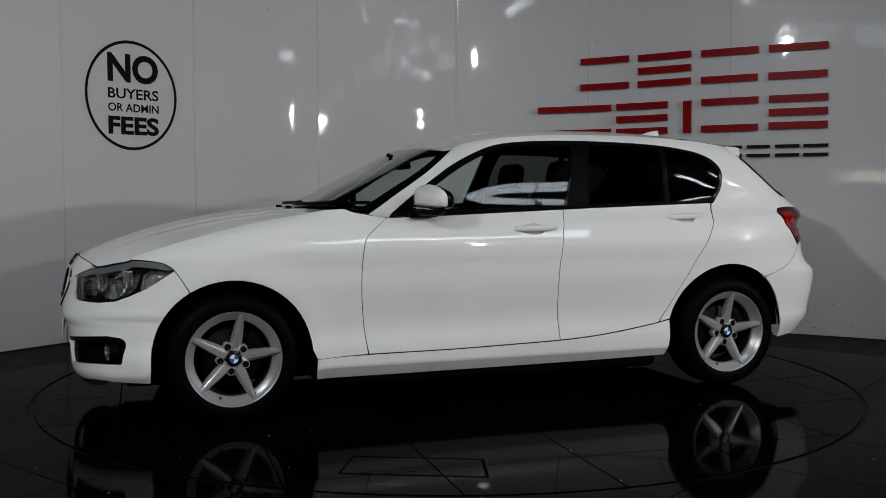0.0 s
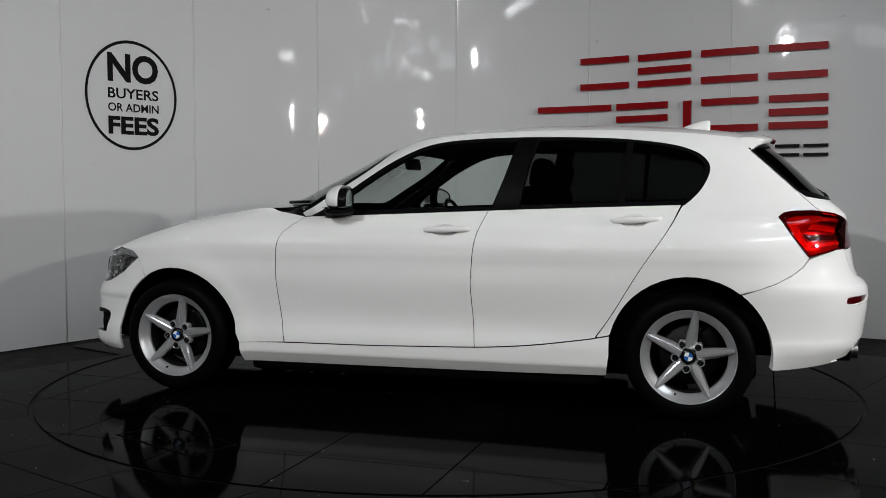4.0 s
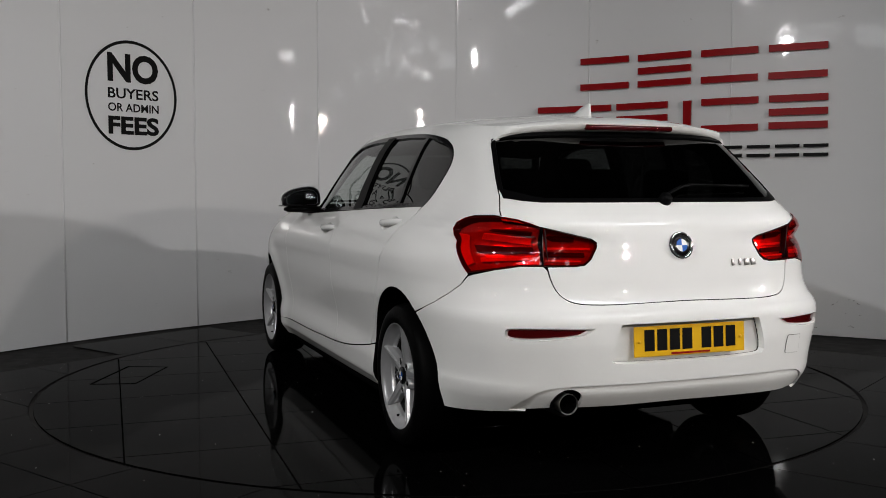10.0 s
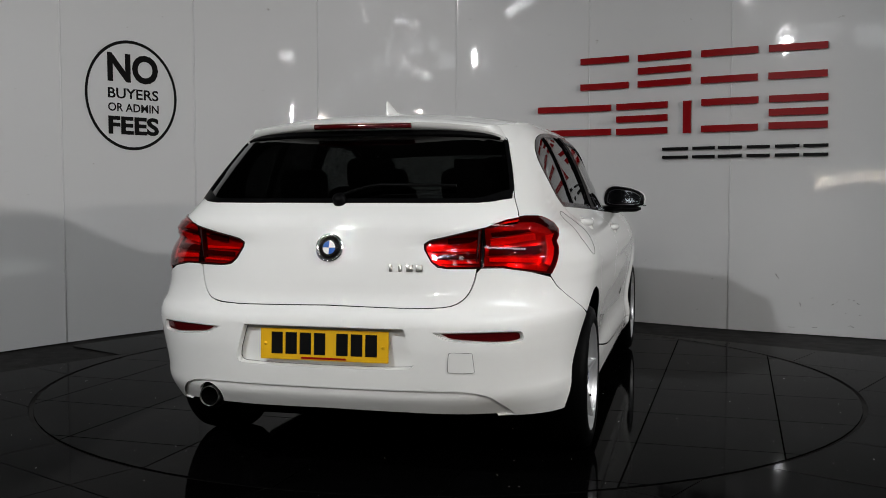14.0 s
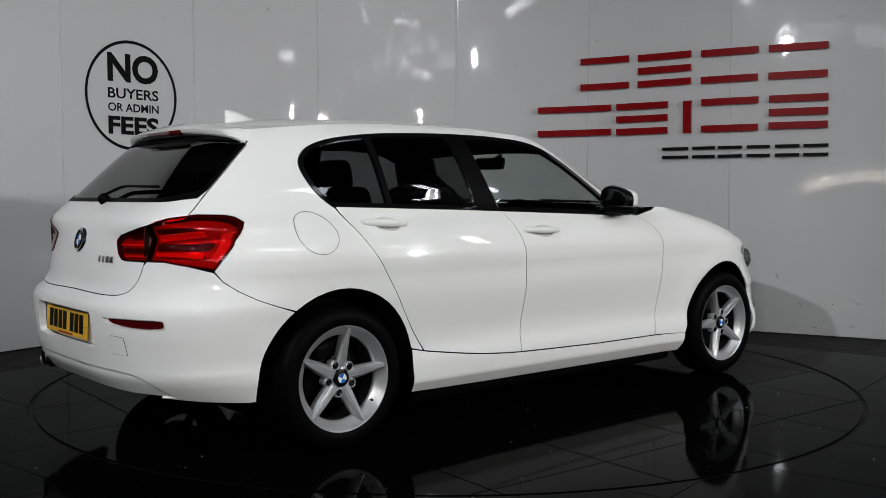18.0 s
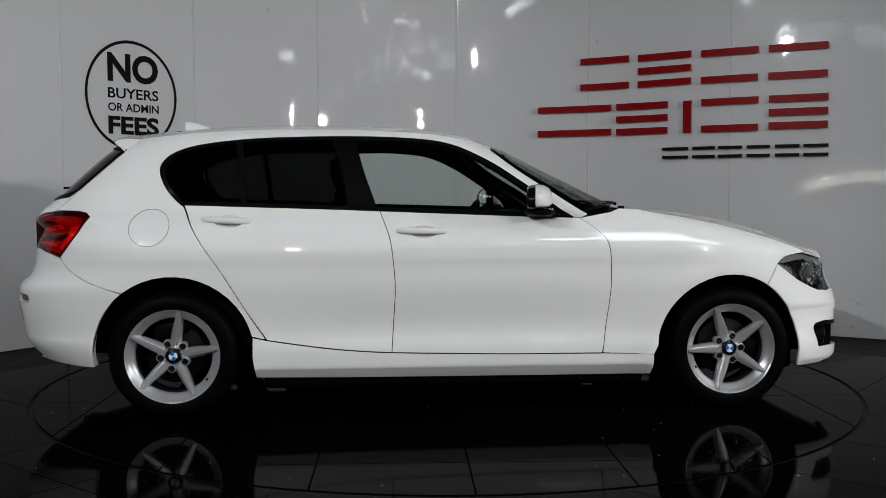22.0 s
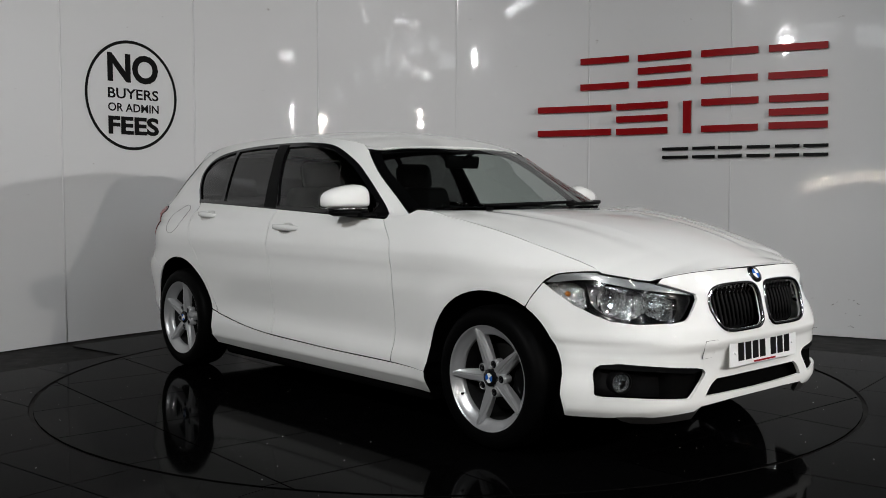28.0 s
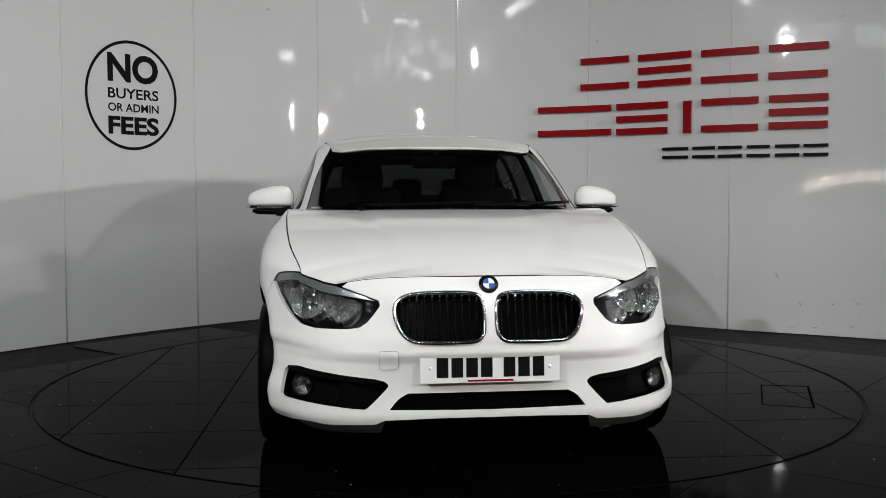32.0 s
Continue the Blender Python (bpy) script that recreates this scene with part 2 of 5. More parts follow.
def sheet(name, outline, surf, material, parent, holes=(), step=(0.04, 0.03), depth=0.014, lift=0.0, mirror=False, label="", dark=False):
    """A curved panel: the outline (and holes) in the surface's own two coordinates, filled with a fine mesh, with its rim turned in by depth."""
    loops = [list(outline)] + [list(h) for h in holes]
    pts, edges, rim = [], [], []
    for lp in loops:
        a = len(pts)
        pts += lp
        edges += [(a + i, a + (i + 1) % len(lp)) for i in range(len(lp))]
        rim.append((a, len(lp)))
    lo = [min(p[i] for p in loops[0]) for i in (0, 1)]
    hi = [max(p[i] for p in loops[0]) for i in (0, 1)]
    allp = [p for lp in loops for p in lp]
    for i in range(1, int((hi[0] - lo[0]) / step[0]) + 1):
        for j in range(1, int((hi[1] - lo[1]) / step[1]) + 1):
            q = (lo[0] + i * step[0], lo[1] + j * step[1])
            if inside(q, loops[0]) and not any(inside(q, h) for h in loops[1:]):
                if min(((q[0] - p[0]) / step[0]) ** 2 + ((q[1] - p[1]) / step[1]) ** 2 for p in allp) > 0.2:
                    pts.append(q)
    sx, sy = 1 / step[0], 1 / step[1]
    V, _, F, VO, _, _ = delaunay_2d_cdt([Vector((p[0] * sx, p[1] * sy)) for p in pts], edges, [], 0, 1e-6)
    V = [(v.x / sx, v.y / sy) for v in V]
    P, N = [], []
    e = 1e-3
    for u, v in V:
        p = Vector(surf(u, v))
        n = (Vector(surf(u + e * step[0] * 10, v)) - Vector(surf(u - e * step[0] * 10, v))).cross(Vector(surf(u, v + e * step[1] * 10)) - Vector(surf(u, v - e * step[1] * 10)))
        n.normalize()
        if n.dot(p - Vector((p.x * .6, 0, .45))) < 0:
            n.negate()
        P.append(p + n * lift)
        N.append(n)
    if mirror:
        for k in range(len(P)):
            P[k].y *= -1
            N[k].y *= -1
    faces, normals = [], []
    for f in F:
        c = (sum(V[i][0] for i in f) / len(f), sum(V[i][1] for i in f) / len(f))
        if not inside(c, loops[0]) or any(inside(c, h) for h in loops[1:]):
            continue
        g = (P[f[1]] - P[f[0]]).cross(P[f[2]] - P[f[0]])
        if g.dot(N[f[0]]) < 0:
            f = f[::-1]
        faces.append(tuple(f))
        normals += [N[i] for i in f]
    used = {}
    for f in faces:
        for i in range(len(f)):
            a, b = f[i], f[(i + 1) % len(f)]
            used[(a, b)] = used.get((a, b), 0) + 1
    verts = list(P)
    low, mid, inner = {}, {}, []
    for (a, b) in list(used):
        if (b, a) in used:
            continue
        for i in (a, b):
            if i not in low:
                low[i] = len(verts)
                verts.append(P[i] - N[i] * depth)
        if dark:
            for i in (a, b):
                if i not in mid:
                    mid[i] = len(verts)
                    verts.append(P[i] - N[i] * .0022)
            f = (b, a, mid[a], mid[b])
            n = (verts[f[1]] - verts[f[0]]).cross(verts[f[2]] - verts[f[1]])
            n = n.normalized() if n.length > 1e-12 else N[a]
            faces.append(f)
            normals += [n] * 4
            f = (mid[b], mid[a], low[a], low[b])
            inner.append(len(faces))
        else:
            f = (b, a, low[a], low[b])
        n = (verts[f[1]] - verts[f[0]]).cross(verts[f[2]] - verts[f[1]])
        n = n.normalized() if n.length > 1e-12 else N[a]
        faces.append(f)
        normals += [n] * 4
    me = bpy.data.meshes.new(name)
    me.from_pydata([tuple(v) for v in verts], [], faces)
    me.polygons.foreach_set("use_smooth", [True] * len(me.polygons))
    if len(normals) == len(me.loops):
        me.normals_split_custom_set([tuple(n) for n in normals])
    me.materials.append(material)
    # rim faces below the lip are coloured black, as shade in the panel gaps
    if dark:
        me.materials.append(JOINT)
        for i in inner:
            me.polygons[i].material_index = 1
    ob = new(name, me)
    ob.parent = parent
    if label:
        tagged(ob, label)
    return ob


# ---- the room ----
WALL_KNOTS = [(-3.60, -0.75), (-3.32, 0.32), (-2.725, 1.318), (-2.008, 2.194), (-1.12, 2.92), (0.084, 3.05), (1.195, 2.66), (2.193, 1.984), (3.22, 1.41), (4.2, 0.72)]


def wall_point(s):
    """A point of the wall's foot; s counts the panels."""
    i = min(8, max(0, int(s)))
    t = s - i
    p = [Vector((*WALL_KNOTS[min(9, max(0, i + k))], 0)) for k in (-1, 0, 1, 2)]
    a, b = (p[2] - p[0]) / 2, (p[3] - p[1]) / 2
    return (2 * t**3 - 3 * t**2 + 1) * p[1] + (t**3 - 2 * t**2 + t) * a + (3 * t**2 - 2 * t**3) * p[2] + (t**3 - t**2) * b


def make_room():
    bm = bmesh.new()
    box(bm, pose(0, -3, -0.057), 18, 16, 0.10)
    tagged(part("floor", bm, MATTE_FLOOR, smooth=False), "dark brown-black showroom floor between tiles and wall", "floor", kind="structure")
    bm = bmesh.new()
    box(bm, pose(0, -3, 4.85), 18, 16, 0.2)
    tagged(part("ceiling", bm, CEILING, smooth=False), "dark grey showroom ceiling", "ceiling", kind="structure")
    for name, x, y, sx, sy in (("wall_south", 0, -10.9, 18, 0.2), ("wall_east", 8.9, -3, 0.2, 15.6), ("wall_west", -8.9, -3, 0.2, 15.6), ("wall_north", 0, 4.9, 18, 0.2)):
        bm = bmesh.new()
        box(bm, pose(x, y, 2.37), sx, sy, 4.75)
        tagged(part(name, bm, DARK_WALL, smooth=False), "dark grey painted showroom wall", "wall", kind="structure")
    wall = tagged(new("wall_curved"), "curved glossy white panelled backdrop wall", "wall", kind="structure")
    for k in range(9):
        bm = bmesh.new()
        n, g = 14, 0.0022
        cols = []
        for i in range(n + 1):
            s = k + g + (1 - 2 * g) * i / n
            p, q = wall_point(s), wall_point(s + 1e-3)
            out = (q - p).normalized().cross(Vector((0, 0, 1)))
            cols.append([bm.verts.new(p + Vector((0, 0, z)) - out * d) for z, d in ((0.0, 0), (3.05, 0), (3.05, 0.02), (0.0, 0.02))])
        for a, b in zip(cols, cols[1:]):
            for j in range(4):
                bm.faces.new((a[j], b[j], b[(j + 1) % 4], a[(j + 1) % 4]))
        bm.faces.new(cols[0])
        bm.faces.new(cols[-1][::-1])
        bmesh.ops.recalc_face_normals(bm, faces=bm.faces)
        for e in bm.edges:
            if len(e.link_faces) == 2 and e.calc_face_angle() > .6:
                e.smooth = False
        ob = part("panel", bm, WALL, wall)
        if 1 < k:
            p = wall_point(k)
            bm = bmesh.new()
            tube(bm, [p + Vector((0, 0, z)) for z in (0, 1.5, 3.05)], .006, 8)
            part("seam_strip", bm, WALL, wall)
    return wall


BACKDROP = make_room()


# ---- floor tiles, clipped to the turntable's ring and to the wall ----
def clip(poly, keep):
    """Cuts a convex polygon by a half plane (a, b, c): a x + b y + c >= 0 stays."""
    a, b, c = keep
    out = []
    for i, p in enumerate(poly):
        q = poly[(i + 1) % len(poly)]
        fp, fq = a * p[0] + b * p[1] + c, a * q[0] + b * q[1] + c
        if fp >= 0:
            out.append(p)
        if (fp >= 0) != (fq >= 0):
            t = fp / (fp - fq)
            out.append((p[0] + t * (q[0] - p[0]), p[1] + t * (q[1] - p[1])))
    return out


def slab(name, poly, parent, z=0.0, depth=0.008, material=None):
    bm = bmesh.new()
    top = [bm.verts.new((x, y, z)) for x, y in poly]
    inner = [bm.verts.new((x, y, z - depth)) for x, y in poly]
    bm.faces.new(top)
    for i in range(len(poly)):
        j = (i + 1) % len(poly)
        bm.faces.new((top[i], inner[i], inner[j], top[j]))
    bmesh.ops.recalc_face_normals(bm, faces=bm.faces)
    return part(name, bm, material or TILE, parent, smooth=False)


RADIUS, RING_GAP = 2.218, 0.022
TURNTABLE = tagged(new("turntable"), "round black tiled car turntable set flush in the floor", "turntable")


def make_turntable():
    bm = bmesh.new()
    lathe(bm, [(0.001, -0.004), (RADIUS, -0.004), (RADIUS, -0.010)], 160)
    for v in bm.verts:
        v.co = (v.co.x, v.co.z, v.co.y)
    part("bed", bm, JOINT, TURNTABLE, smooth=False)
    g, size = 0.0035, 0.6
    for i in range(-4, 4):
        for j in range(-4, 4):
            x0, y0 = i * size + g, j * size + g
            x1, y1 = x0 + size - 2 * g, y0 + size - 2 * g
            poly = [(.9991 * x + .0419 * y, .9991 * y - .0419 * x) for x, y in ((x0, y0), (x1, y0), (x1, y1), (x0, y1))]
            if all(math.hypot(*p) > RADIUS - .02 for p in poly) and min(abs(x0), abs(x1)) + min(abs(y0), abs(y1)) > 3.3:
                continue
            for k in range(72):
                a = 2 * math.pi * (k + .5) / 72
                poly = clip(poly, (-math.cos(a), -math.sin(a), RADIUS - .002))
                if len(poly) < 3:
                    break
            if len(poly) < 3:
                continue
            slab("tile", poly, TURNTABLE)
    # access cover with an open joint round it
    A, B, C, D = (.457, 1.70), (.530, 1.935), (1.045, 1.70), (.935, 1.483)
    for p, q, w in ((A, B, .007), (B, C, .006), (A, D, .004), (D, C, .0035)):
        d = Vector((q[0] - p[0], q[1] - p[1])).normalized() * w
        slab("cover_joint", [(p[0] - d.y, p[1] + d.x), (p[0] + d.y, p[1] - d.x), (q[0] + d.y, q[1] - d.x), (q[0] - d.y, q[1] + d.x)], TURNTABLE, .0012, .001, JOINT)


make_turntable()
FLOOR_TILES = tagged(new("floor_tiles"), "black polished stone floor tiles with dark joints", "floor tiles", kind="structure")


def make_floor_tiles():
    turn, size, g = radians(52), 0.6, 0.003
    c, s = math.cos(turn), math.sin(turn)
    count = 0
    for i in range(-12, 12):
        for j in range(-12, 12):
            a0, b0 = i * size + .49 - .6 + g, j * size - .2 + g
            a1, b1 = a0 + size - 2 * g, b0 + size - 2 * g
            corners = [(a * c - b * s, a * s + b * c) for a, b in ((a0, b0), (a1, b0), (a1, b1), (a0, b1))]
            mx, my = sum(p[0] for p in corners) / 4, sum(p[1] for p in corners) / 4
            if math.hypot(mx, my) > 6.2 or my < -6.2:
                continue
            far = max(math.hypot(*p) for p in corners)
            ring = RADIUS + RING_GAP
            if far < ring:
                continue
            near = min((wall_point(k / 12) - Vector((mx, my, 0))).length for k in range(109))
            if my > 2.9 or near < .45 or (my > .3 and mx * mx + my * my > 8.4):
                continue
            if min(math.hypot(*p) for p in corners) > ring and math.hypot(mx, my) > ring + .43:
                slab("tile", corners, FLOOR_TILES)
                count += 1
                continue
            # pieces cut to the ring
            n = 10
            rows = []
            for p in range(n + 1):
                rows.append([(a0 + (a1 - a0) * p / n, b0 + (b1 - b0) * q / n) for q in range(n + 1)])
            bm = bmesh.new()
            made = {}

            def vert(a, b):
                x, y = a * c - b * s, a * s + b * c
                r = math.hypot(x, y)
                if r < ring:
                    x, y = x * ring / r, y * ring / r
                key = (round(x, 5), round(y, 5))
                if key not in made:
                    made[key] = bm.verts.new((x, y, 0))
                return made[key]
            for p in range(n):
                for q in range(n):
                    cell = [rows[p][q], rows[p + 1][q], rows[p + 1][q + 1], rows[p][q + 1]]
                    if all(math.hypot(a * c - b * s, a * s + b * c) < ring for a, b in cell):
                        continue
                    vs = list(dict.fromkeys(vert(a, b) for a, b in cell))
                    if len(vs) > 2:
                        try:
                            bm.faces.new(vs)
                        except ValueError:
                            pass
            if len(bm.faces):
                bmesh.ops.recalc_face_normals(bm, faces=bm.faces)
                if bm.faces[:][0].normal.z < 0:
                    bmesh.ops.reverse_faces(bm, faces=bm.faces)
                part("tile", bm, TILE, FLOOR_TILES, smooth=False)
            else:
                bm.free()


make_floor_tiles()


def flecks(name, count, inner, outer, parent=None):
    """Bright quartz flecks in the polished tiles."""
    rnd = random.Random(7 + count)
    bm = bmesh.new()
    for _ in range(count):
        r, a = math.sqrt(rnd.uniform(inner ** 2, outer ** 2)), rnd.uniform(0, 2 * math.pi)
        x, y, k = r * math.cos(a), r * math.sin(a), rnd.choice((.0012, .0016, .0016, .0022, .003))
        if not parent and (y > .6 or y < -4.5):
            continue
        bm.faces.new([bm.verts.new((x + k * math.cos(w), y + k * math.sin(w), .0012)) for w in (0, 1.05, 2.09, 3.14, 4.19, 5.24)])
    ob = part(name, bm, SPARK, parent, smooth=False)
    tagged(ob, "tiny bright quartz flecks in the black tiles", "" if parent else "flecks", kind="stuff")


flecks("quartz_flecks", 260, .2, RADIUS - .05, TURNTABLE)
flecks("quartz_flecks", 420, RADIUS + .05, 3.6)

# ---- the car's outer surface: x forward, y to its left, z up, origin between the axles on the floor ----
HALF_WIDTH = spline([.10, .15, .19, .22, .24, .31, .40, .52, .64, .71, .77, .795, .825, .86, .90, .946, .971, 1.0, 1.1, 1.2, 1.28, 1.34, 1.37, 1.40],
                    [.74, .79, .825, .847, .8595, .863, .850, .862, .880, .883, .8905, .8905, .884, .870, .851, .812, .788, .772, .738, .698, .660, .614, .580, .53])
NOSE = spline([.10, .15, .20, .25, .37, .44, .485, .52, .60, .68, .73, .76, .80, .85, .90, .95, .985],
              [1.95, 2.01, 2.05, 2.068, 2.072, 2.086, 2.108, 2.108, 2.092, 2.072, 2.044, 2.02, 1.93, 1.79, 1.60, 1.33, 1.02])
SCREEN = spline([.90, .97, 1.0, 1.1, 1.2, 1.3, 1.34, 1.37, 1.40], [1.10, .97, .91, .70, .49, .29, .19, .09, -.05])
TAIL = spline([.10, .18, .23, .30, .35, .47, .53, .60, .63, .66, .70, .76, .88, .955, .985, 1.0, 1.03, 1.1, 1.2, 1.28, 1.33, 1.36, 1.40],
              [-1.92, -2.01, -2.082, -2.142, -2.171, -2.186, -2.192, -2.193, -2.184, -2.148, -2.131, -2.122, -2.098, -2.077, -2.052, -2.034, -2.0, -1.93, -1.83, -1.74, -1.66, -1.60, -1.5])
NOSE_POWER = spline([.1, .38, .48, .57, .65, .75, .85, 1.0], [4.6, 4.3, 3.7, 3.2, 3.0, 3.0, 3.0, 3.0])
TAIL_POWER = spline([.1, .3, .56, .77, .88, .95, 1.03, 1.28, 1.4], [3.4, 3.4, 3.6, 3.05, 3.1, 5.2, 6.5, 6.0, 6.0])


def ease(a, b, x):
    t = min(1.0, max(0.0, (x - a) / (b - a)))
    return t * t * (3 - 2 * t)


def quarter(phi, L, w, n):
    """A point of the superellipse x/L, y/w at the angle phi."""
    c, s = math.cos(phi), math.sin(phi)
    r = ((abs(c) / L) ** n + (abs(s) / w) ** n) ** (-1 / n)
    return r * c, r * s


def wrap(u, z, top):
    """The body's skin at the height z: u runs 0 to 1 round the front, 1 to 2 along the side, 2 to 3 round the tail."""
    t = ease(.85, 1.07, z)
    w = HALF_WIDTH(z)
    xr = -1.25 + .85 * t
    if top:
        xf, nose, n = .85 - 1.05 * ease(.90, .97, z), SCREEN(z), 3.4
        if xf < xr + .05:
            xf = xr + .05
    else:
        xf, nose, n = .85, NOSE(z), NOSE_POWER(z)
    if u < 1:
        a, b = quarter(u * math.pi / 2, max(nose - xf, .05), w, n)
        x, y = xf + a, b
    elif u < 2:
        x, y = xf + (xr - xf) * (u - 1), w
    else:
        a, b = quarter((3 - u) * math.pi / 2, xr - TAIL(z), w, TAIL_POWER(z))
        x, y = xr - a, b
    d = math.hypot(x - 1.345, z - .30)
    if d < .62 and y > .5:
        y += .016 * math.exp(-((d - .39) / .075) ** 2) * ease(.5, .8, y)
    if x > 1.4 and .28 < z < .55:
        y -= .013 * (1 - ease(.480, .512, z)) * ease(.28, .40, z) * ease(1.45, 1.72, x) * ease(.45, .72, y)
    if x < -1.6 and z < .365:
        y -= .30 * (.365 - z) * ease(-1.6, -1.8, x) * ease(.3, .7, y)
    y -= .006 * math.exp(-((z - .455) / .075) ** 2) * ease(-1.02, -.55, x) * (1 - ease(.50, .95, x)) * ease(.5, .8, y)
    if x < -.3:
        y *= 1 - t * .050 * min(1, (-x - .3) / 1.2) ** 1.5
    return x, y, z


def lower(u, z):
    x, y, z = wrap(min(abs(u), 5.99), z, False)
    return x, math.copysign(y, u) if u else 0.0, z


def upper(u, z):
    x, y, z = wrap(abs(u), z, True)
    return x, math.copysign(y, u) if u else 0.0, z


def rear(q, z):
    x, y, z = wrap(3 - abs(q), z, True)
    return x, math.copysign(y, q) if q else 0.0, z


def solve(f, target, a, b):
    fa = f(a) - target
    for _ in range(34):
        m = (a + b) / 2
        fm = f(m) - target
        if (fm > 0) == (fa > 0):
            a = m
        else:
            b = m
    return (a + b) / 2


def dense(points, most=.03):
    """Fills long stretches of an open line with points between."""
    out = [points[0]]
    for p, q in zip(points, points[1:]):
        k = max(1, int(math.hypot(q[0] - p[0], q[1] - p[1]) / most + .5))
        out += [(p[0] + (q[0] - p[0]) * i / k, p[1] + (q[1] - p[1]) * i / k) for i in range(1, k + 1)]
    return out


def by_x(points, top=False):
    """(x, z) on the side to the skin's own coordinates."""
    points = dense(points)
    return [(solve(lambda u: wrap(u, z, top)[0], x, 0.0, 3.0), z) for x, z in points]


def by_y(points):
    """(y, z) on the front."""
    points = dense(points)
    return [(math.copysign(solve(lambda u: wrap(u, z, False)[1], abs(y), 0.0, 1.0), y), z) for y, z in points]


def by_y_rear(points):
    points = dense(points)
    return [(math.copysign(3 - solve(lambda u: wrap(u, z, True)[1], abs(y), 2.0, 3.0), y), z) for y, z in points]


def side_y(x, z, top=True):
    return wrap(by_x([(x, z)], top)[0][0], z, top)[1]


def mirrored(half):
    """Closes a half outline, given from the middle line to the middle line."""
    return list(half) + [(-u, z) for u, z in reversed(half) if abs(u) > 1e-6]


# bonnet: its edge on the skin, and its crown
EDGE_BACK = spline([.75, 1.2, 1.5, 1.8], [.778, .765, .745, .69])
EDGE_FRONT = spline([1.8, 1.87, 1.933, 1.955, 1.975, 1.99, 2.0, 2.013], [.757, .742, .727, .738, .748, .754, .757, .760])
EDGE_X = [.80, .9, 1.0, 1.1, 1.2, 1.3, 1.4, 1.5, 1.6, 1.7, 1.76, 1.8, 1.84, 1.87, 1.9, 1.933, 1.955, 1.975, 1.99, 2.0, 2.008, 2.013]


def edge_point(x):
    """The bonnet's edge on the skin: by its width at the back, by its height over the lamps and the nose."""
    if x > 1.795:
        z = EDGE_FRONT(x)
        return x, wrap(solve(lambda k: wrap(k, z, False)[0], x, 0.0, 3.0), z, False)[1], z
    y = EDGE_BACK(x)
    z = solve(lambda h: wrap(solve(lambda k: wrap(k, h, False)[0], x, 0.0, 3.0), h, False)[1], y, .70, .99)
    return x, y, z


EDGE = [edge_point(x) for x in EDGE_X]
EDGE_Y = spline(EDGE_X, [e[1] for e in EDGE])
EDGE_Z = spline([e[0] for e in EDGE] + [2.02], [e[2] for e in EDGE] + [.761])
BONNET_MID = spline([.7, .85, 1.0, 1.2, 1.4, 1.6, 1.8, 1.95, 2.02], [.988, .984, .979, .963, .937, .897, .843, .790, .760])


def bonnet(x, y):
    e = max(EDGE_Y(min(x, 2.013)), .02)
    k = min(1.0, abs(y) / e)
    mid, low = BONNET_MID(x), EDGE_Z(x)
    z = mid - (mid - low) * k * k
    rib = .006 * math.exp(-((abs(y) - (.52 - .10 * (x - .8))) / .05) ** 2) * ease(.75, 1.1, x) * (1 - ease(1.5, 1.9, x))
    dome = .009 * (1 - ease(.36 - .12 * (x - .85), .45 - .12 * (x - .85), abs(y))) * ease(.80, 1.0, x) * (1 - ease(1.55, 1.98, x))
    return x, y, z + rib + dome


ROOF_EDGE = spline([.17, .1, 0, -.25, -.55, -.85, -1.12, -1.41, -1.56, -1.66], [1.302, 1.326, 1.347, 1.371, 1.383, 1.383, 1.373, 1.351, 1.334, 1.322])
ROOF_Y = spline([x / 20 for x in range(3, -34, -2)], [side_y(x / 20, ROOF_EDGE(x / 20)) for x in range(3, -34, -2)])


def roof(x, y):
    k = min(1.3, abs(y) / max(.1, ROOF_Y(x)))
    return x, y, ROOF_EDGE(x) + .050 * (1 - k ** 2.2)


# ---- the car ----
CAR = tagged(new("hatchback_car"), "white five-door hatchback car standing on the black turntable", "car")


def liner(outline, surf, mirror=False, step=(.05, .05), lift=-.03):
    """The dark inner trim behind a painted panel."""
    sheet("inner_trim", outline, surf, CLOTH, CAR, step=step, depth=.001, lift=lift, mirror=mirror)


def both(name, outline, surf, material, inner=False, under=None, **more):
    if inner:
        liner(outline, surf)
        liner(outline, surf, True)
    on = under or (CAR, CAR)
    a = sheet(name, outline, surf, material, on[0], **more)
    b = sheet(name, outline, surf, material, on[1], mirror=True, **more)
    return a, b


def arc(cx, cz, r, a, b, n, squash=1.0):
    return [(cx + r * math.cos(radians(a + (b - a) * i / n)), cz + squash * r * math.sin(radians(a + (b - a) * i / n))) for i in range(n + 1)]


STEP = (.022, .028)
F_ARCH, R_ARCH = (1.345, .30, .368), (-1.345, .30, .378)


HANDLES = ((-.298, -.055, .889, .884), (-1.215, -.975, .944, .932))


def bowl_line(x0, x1, z0, z1):
    """The oval finger bowl behind a door handle."""
    return [((x0 + x1) / 2 + .012 + .068 * math.cos(a), (z0 + z1) / 2 - .004 + .029 * math.sin(a)) for a in (2 * math.pi * k / 28 for k in range(28))]


DOORS, FRONT, TAILGATE = {}, {}, []


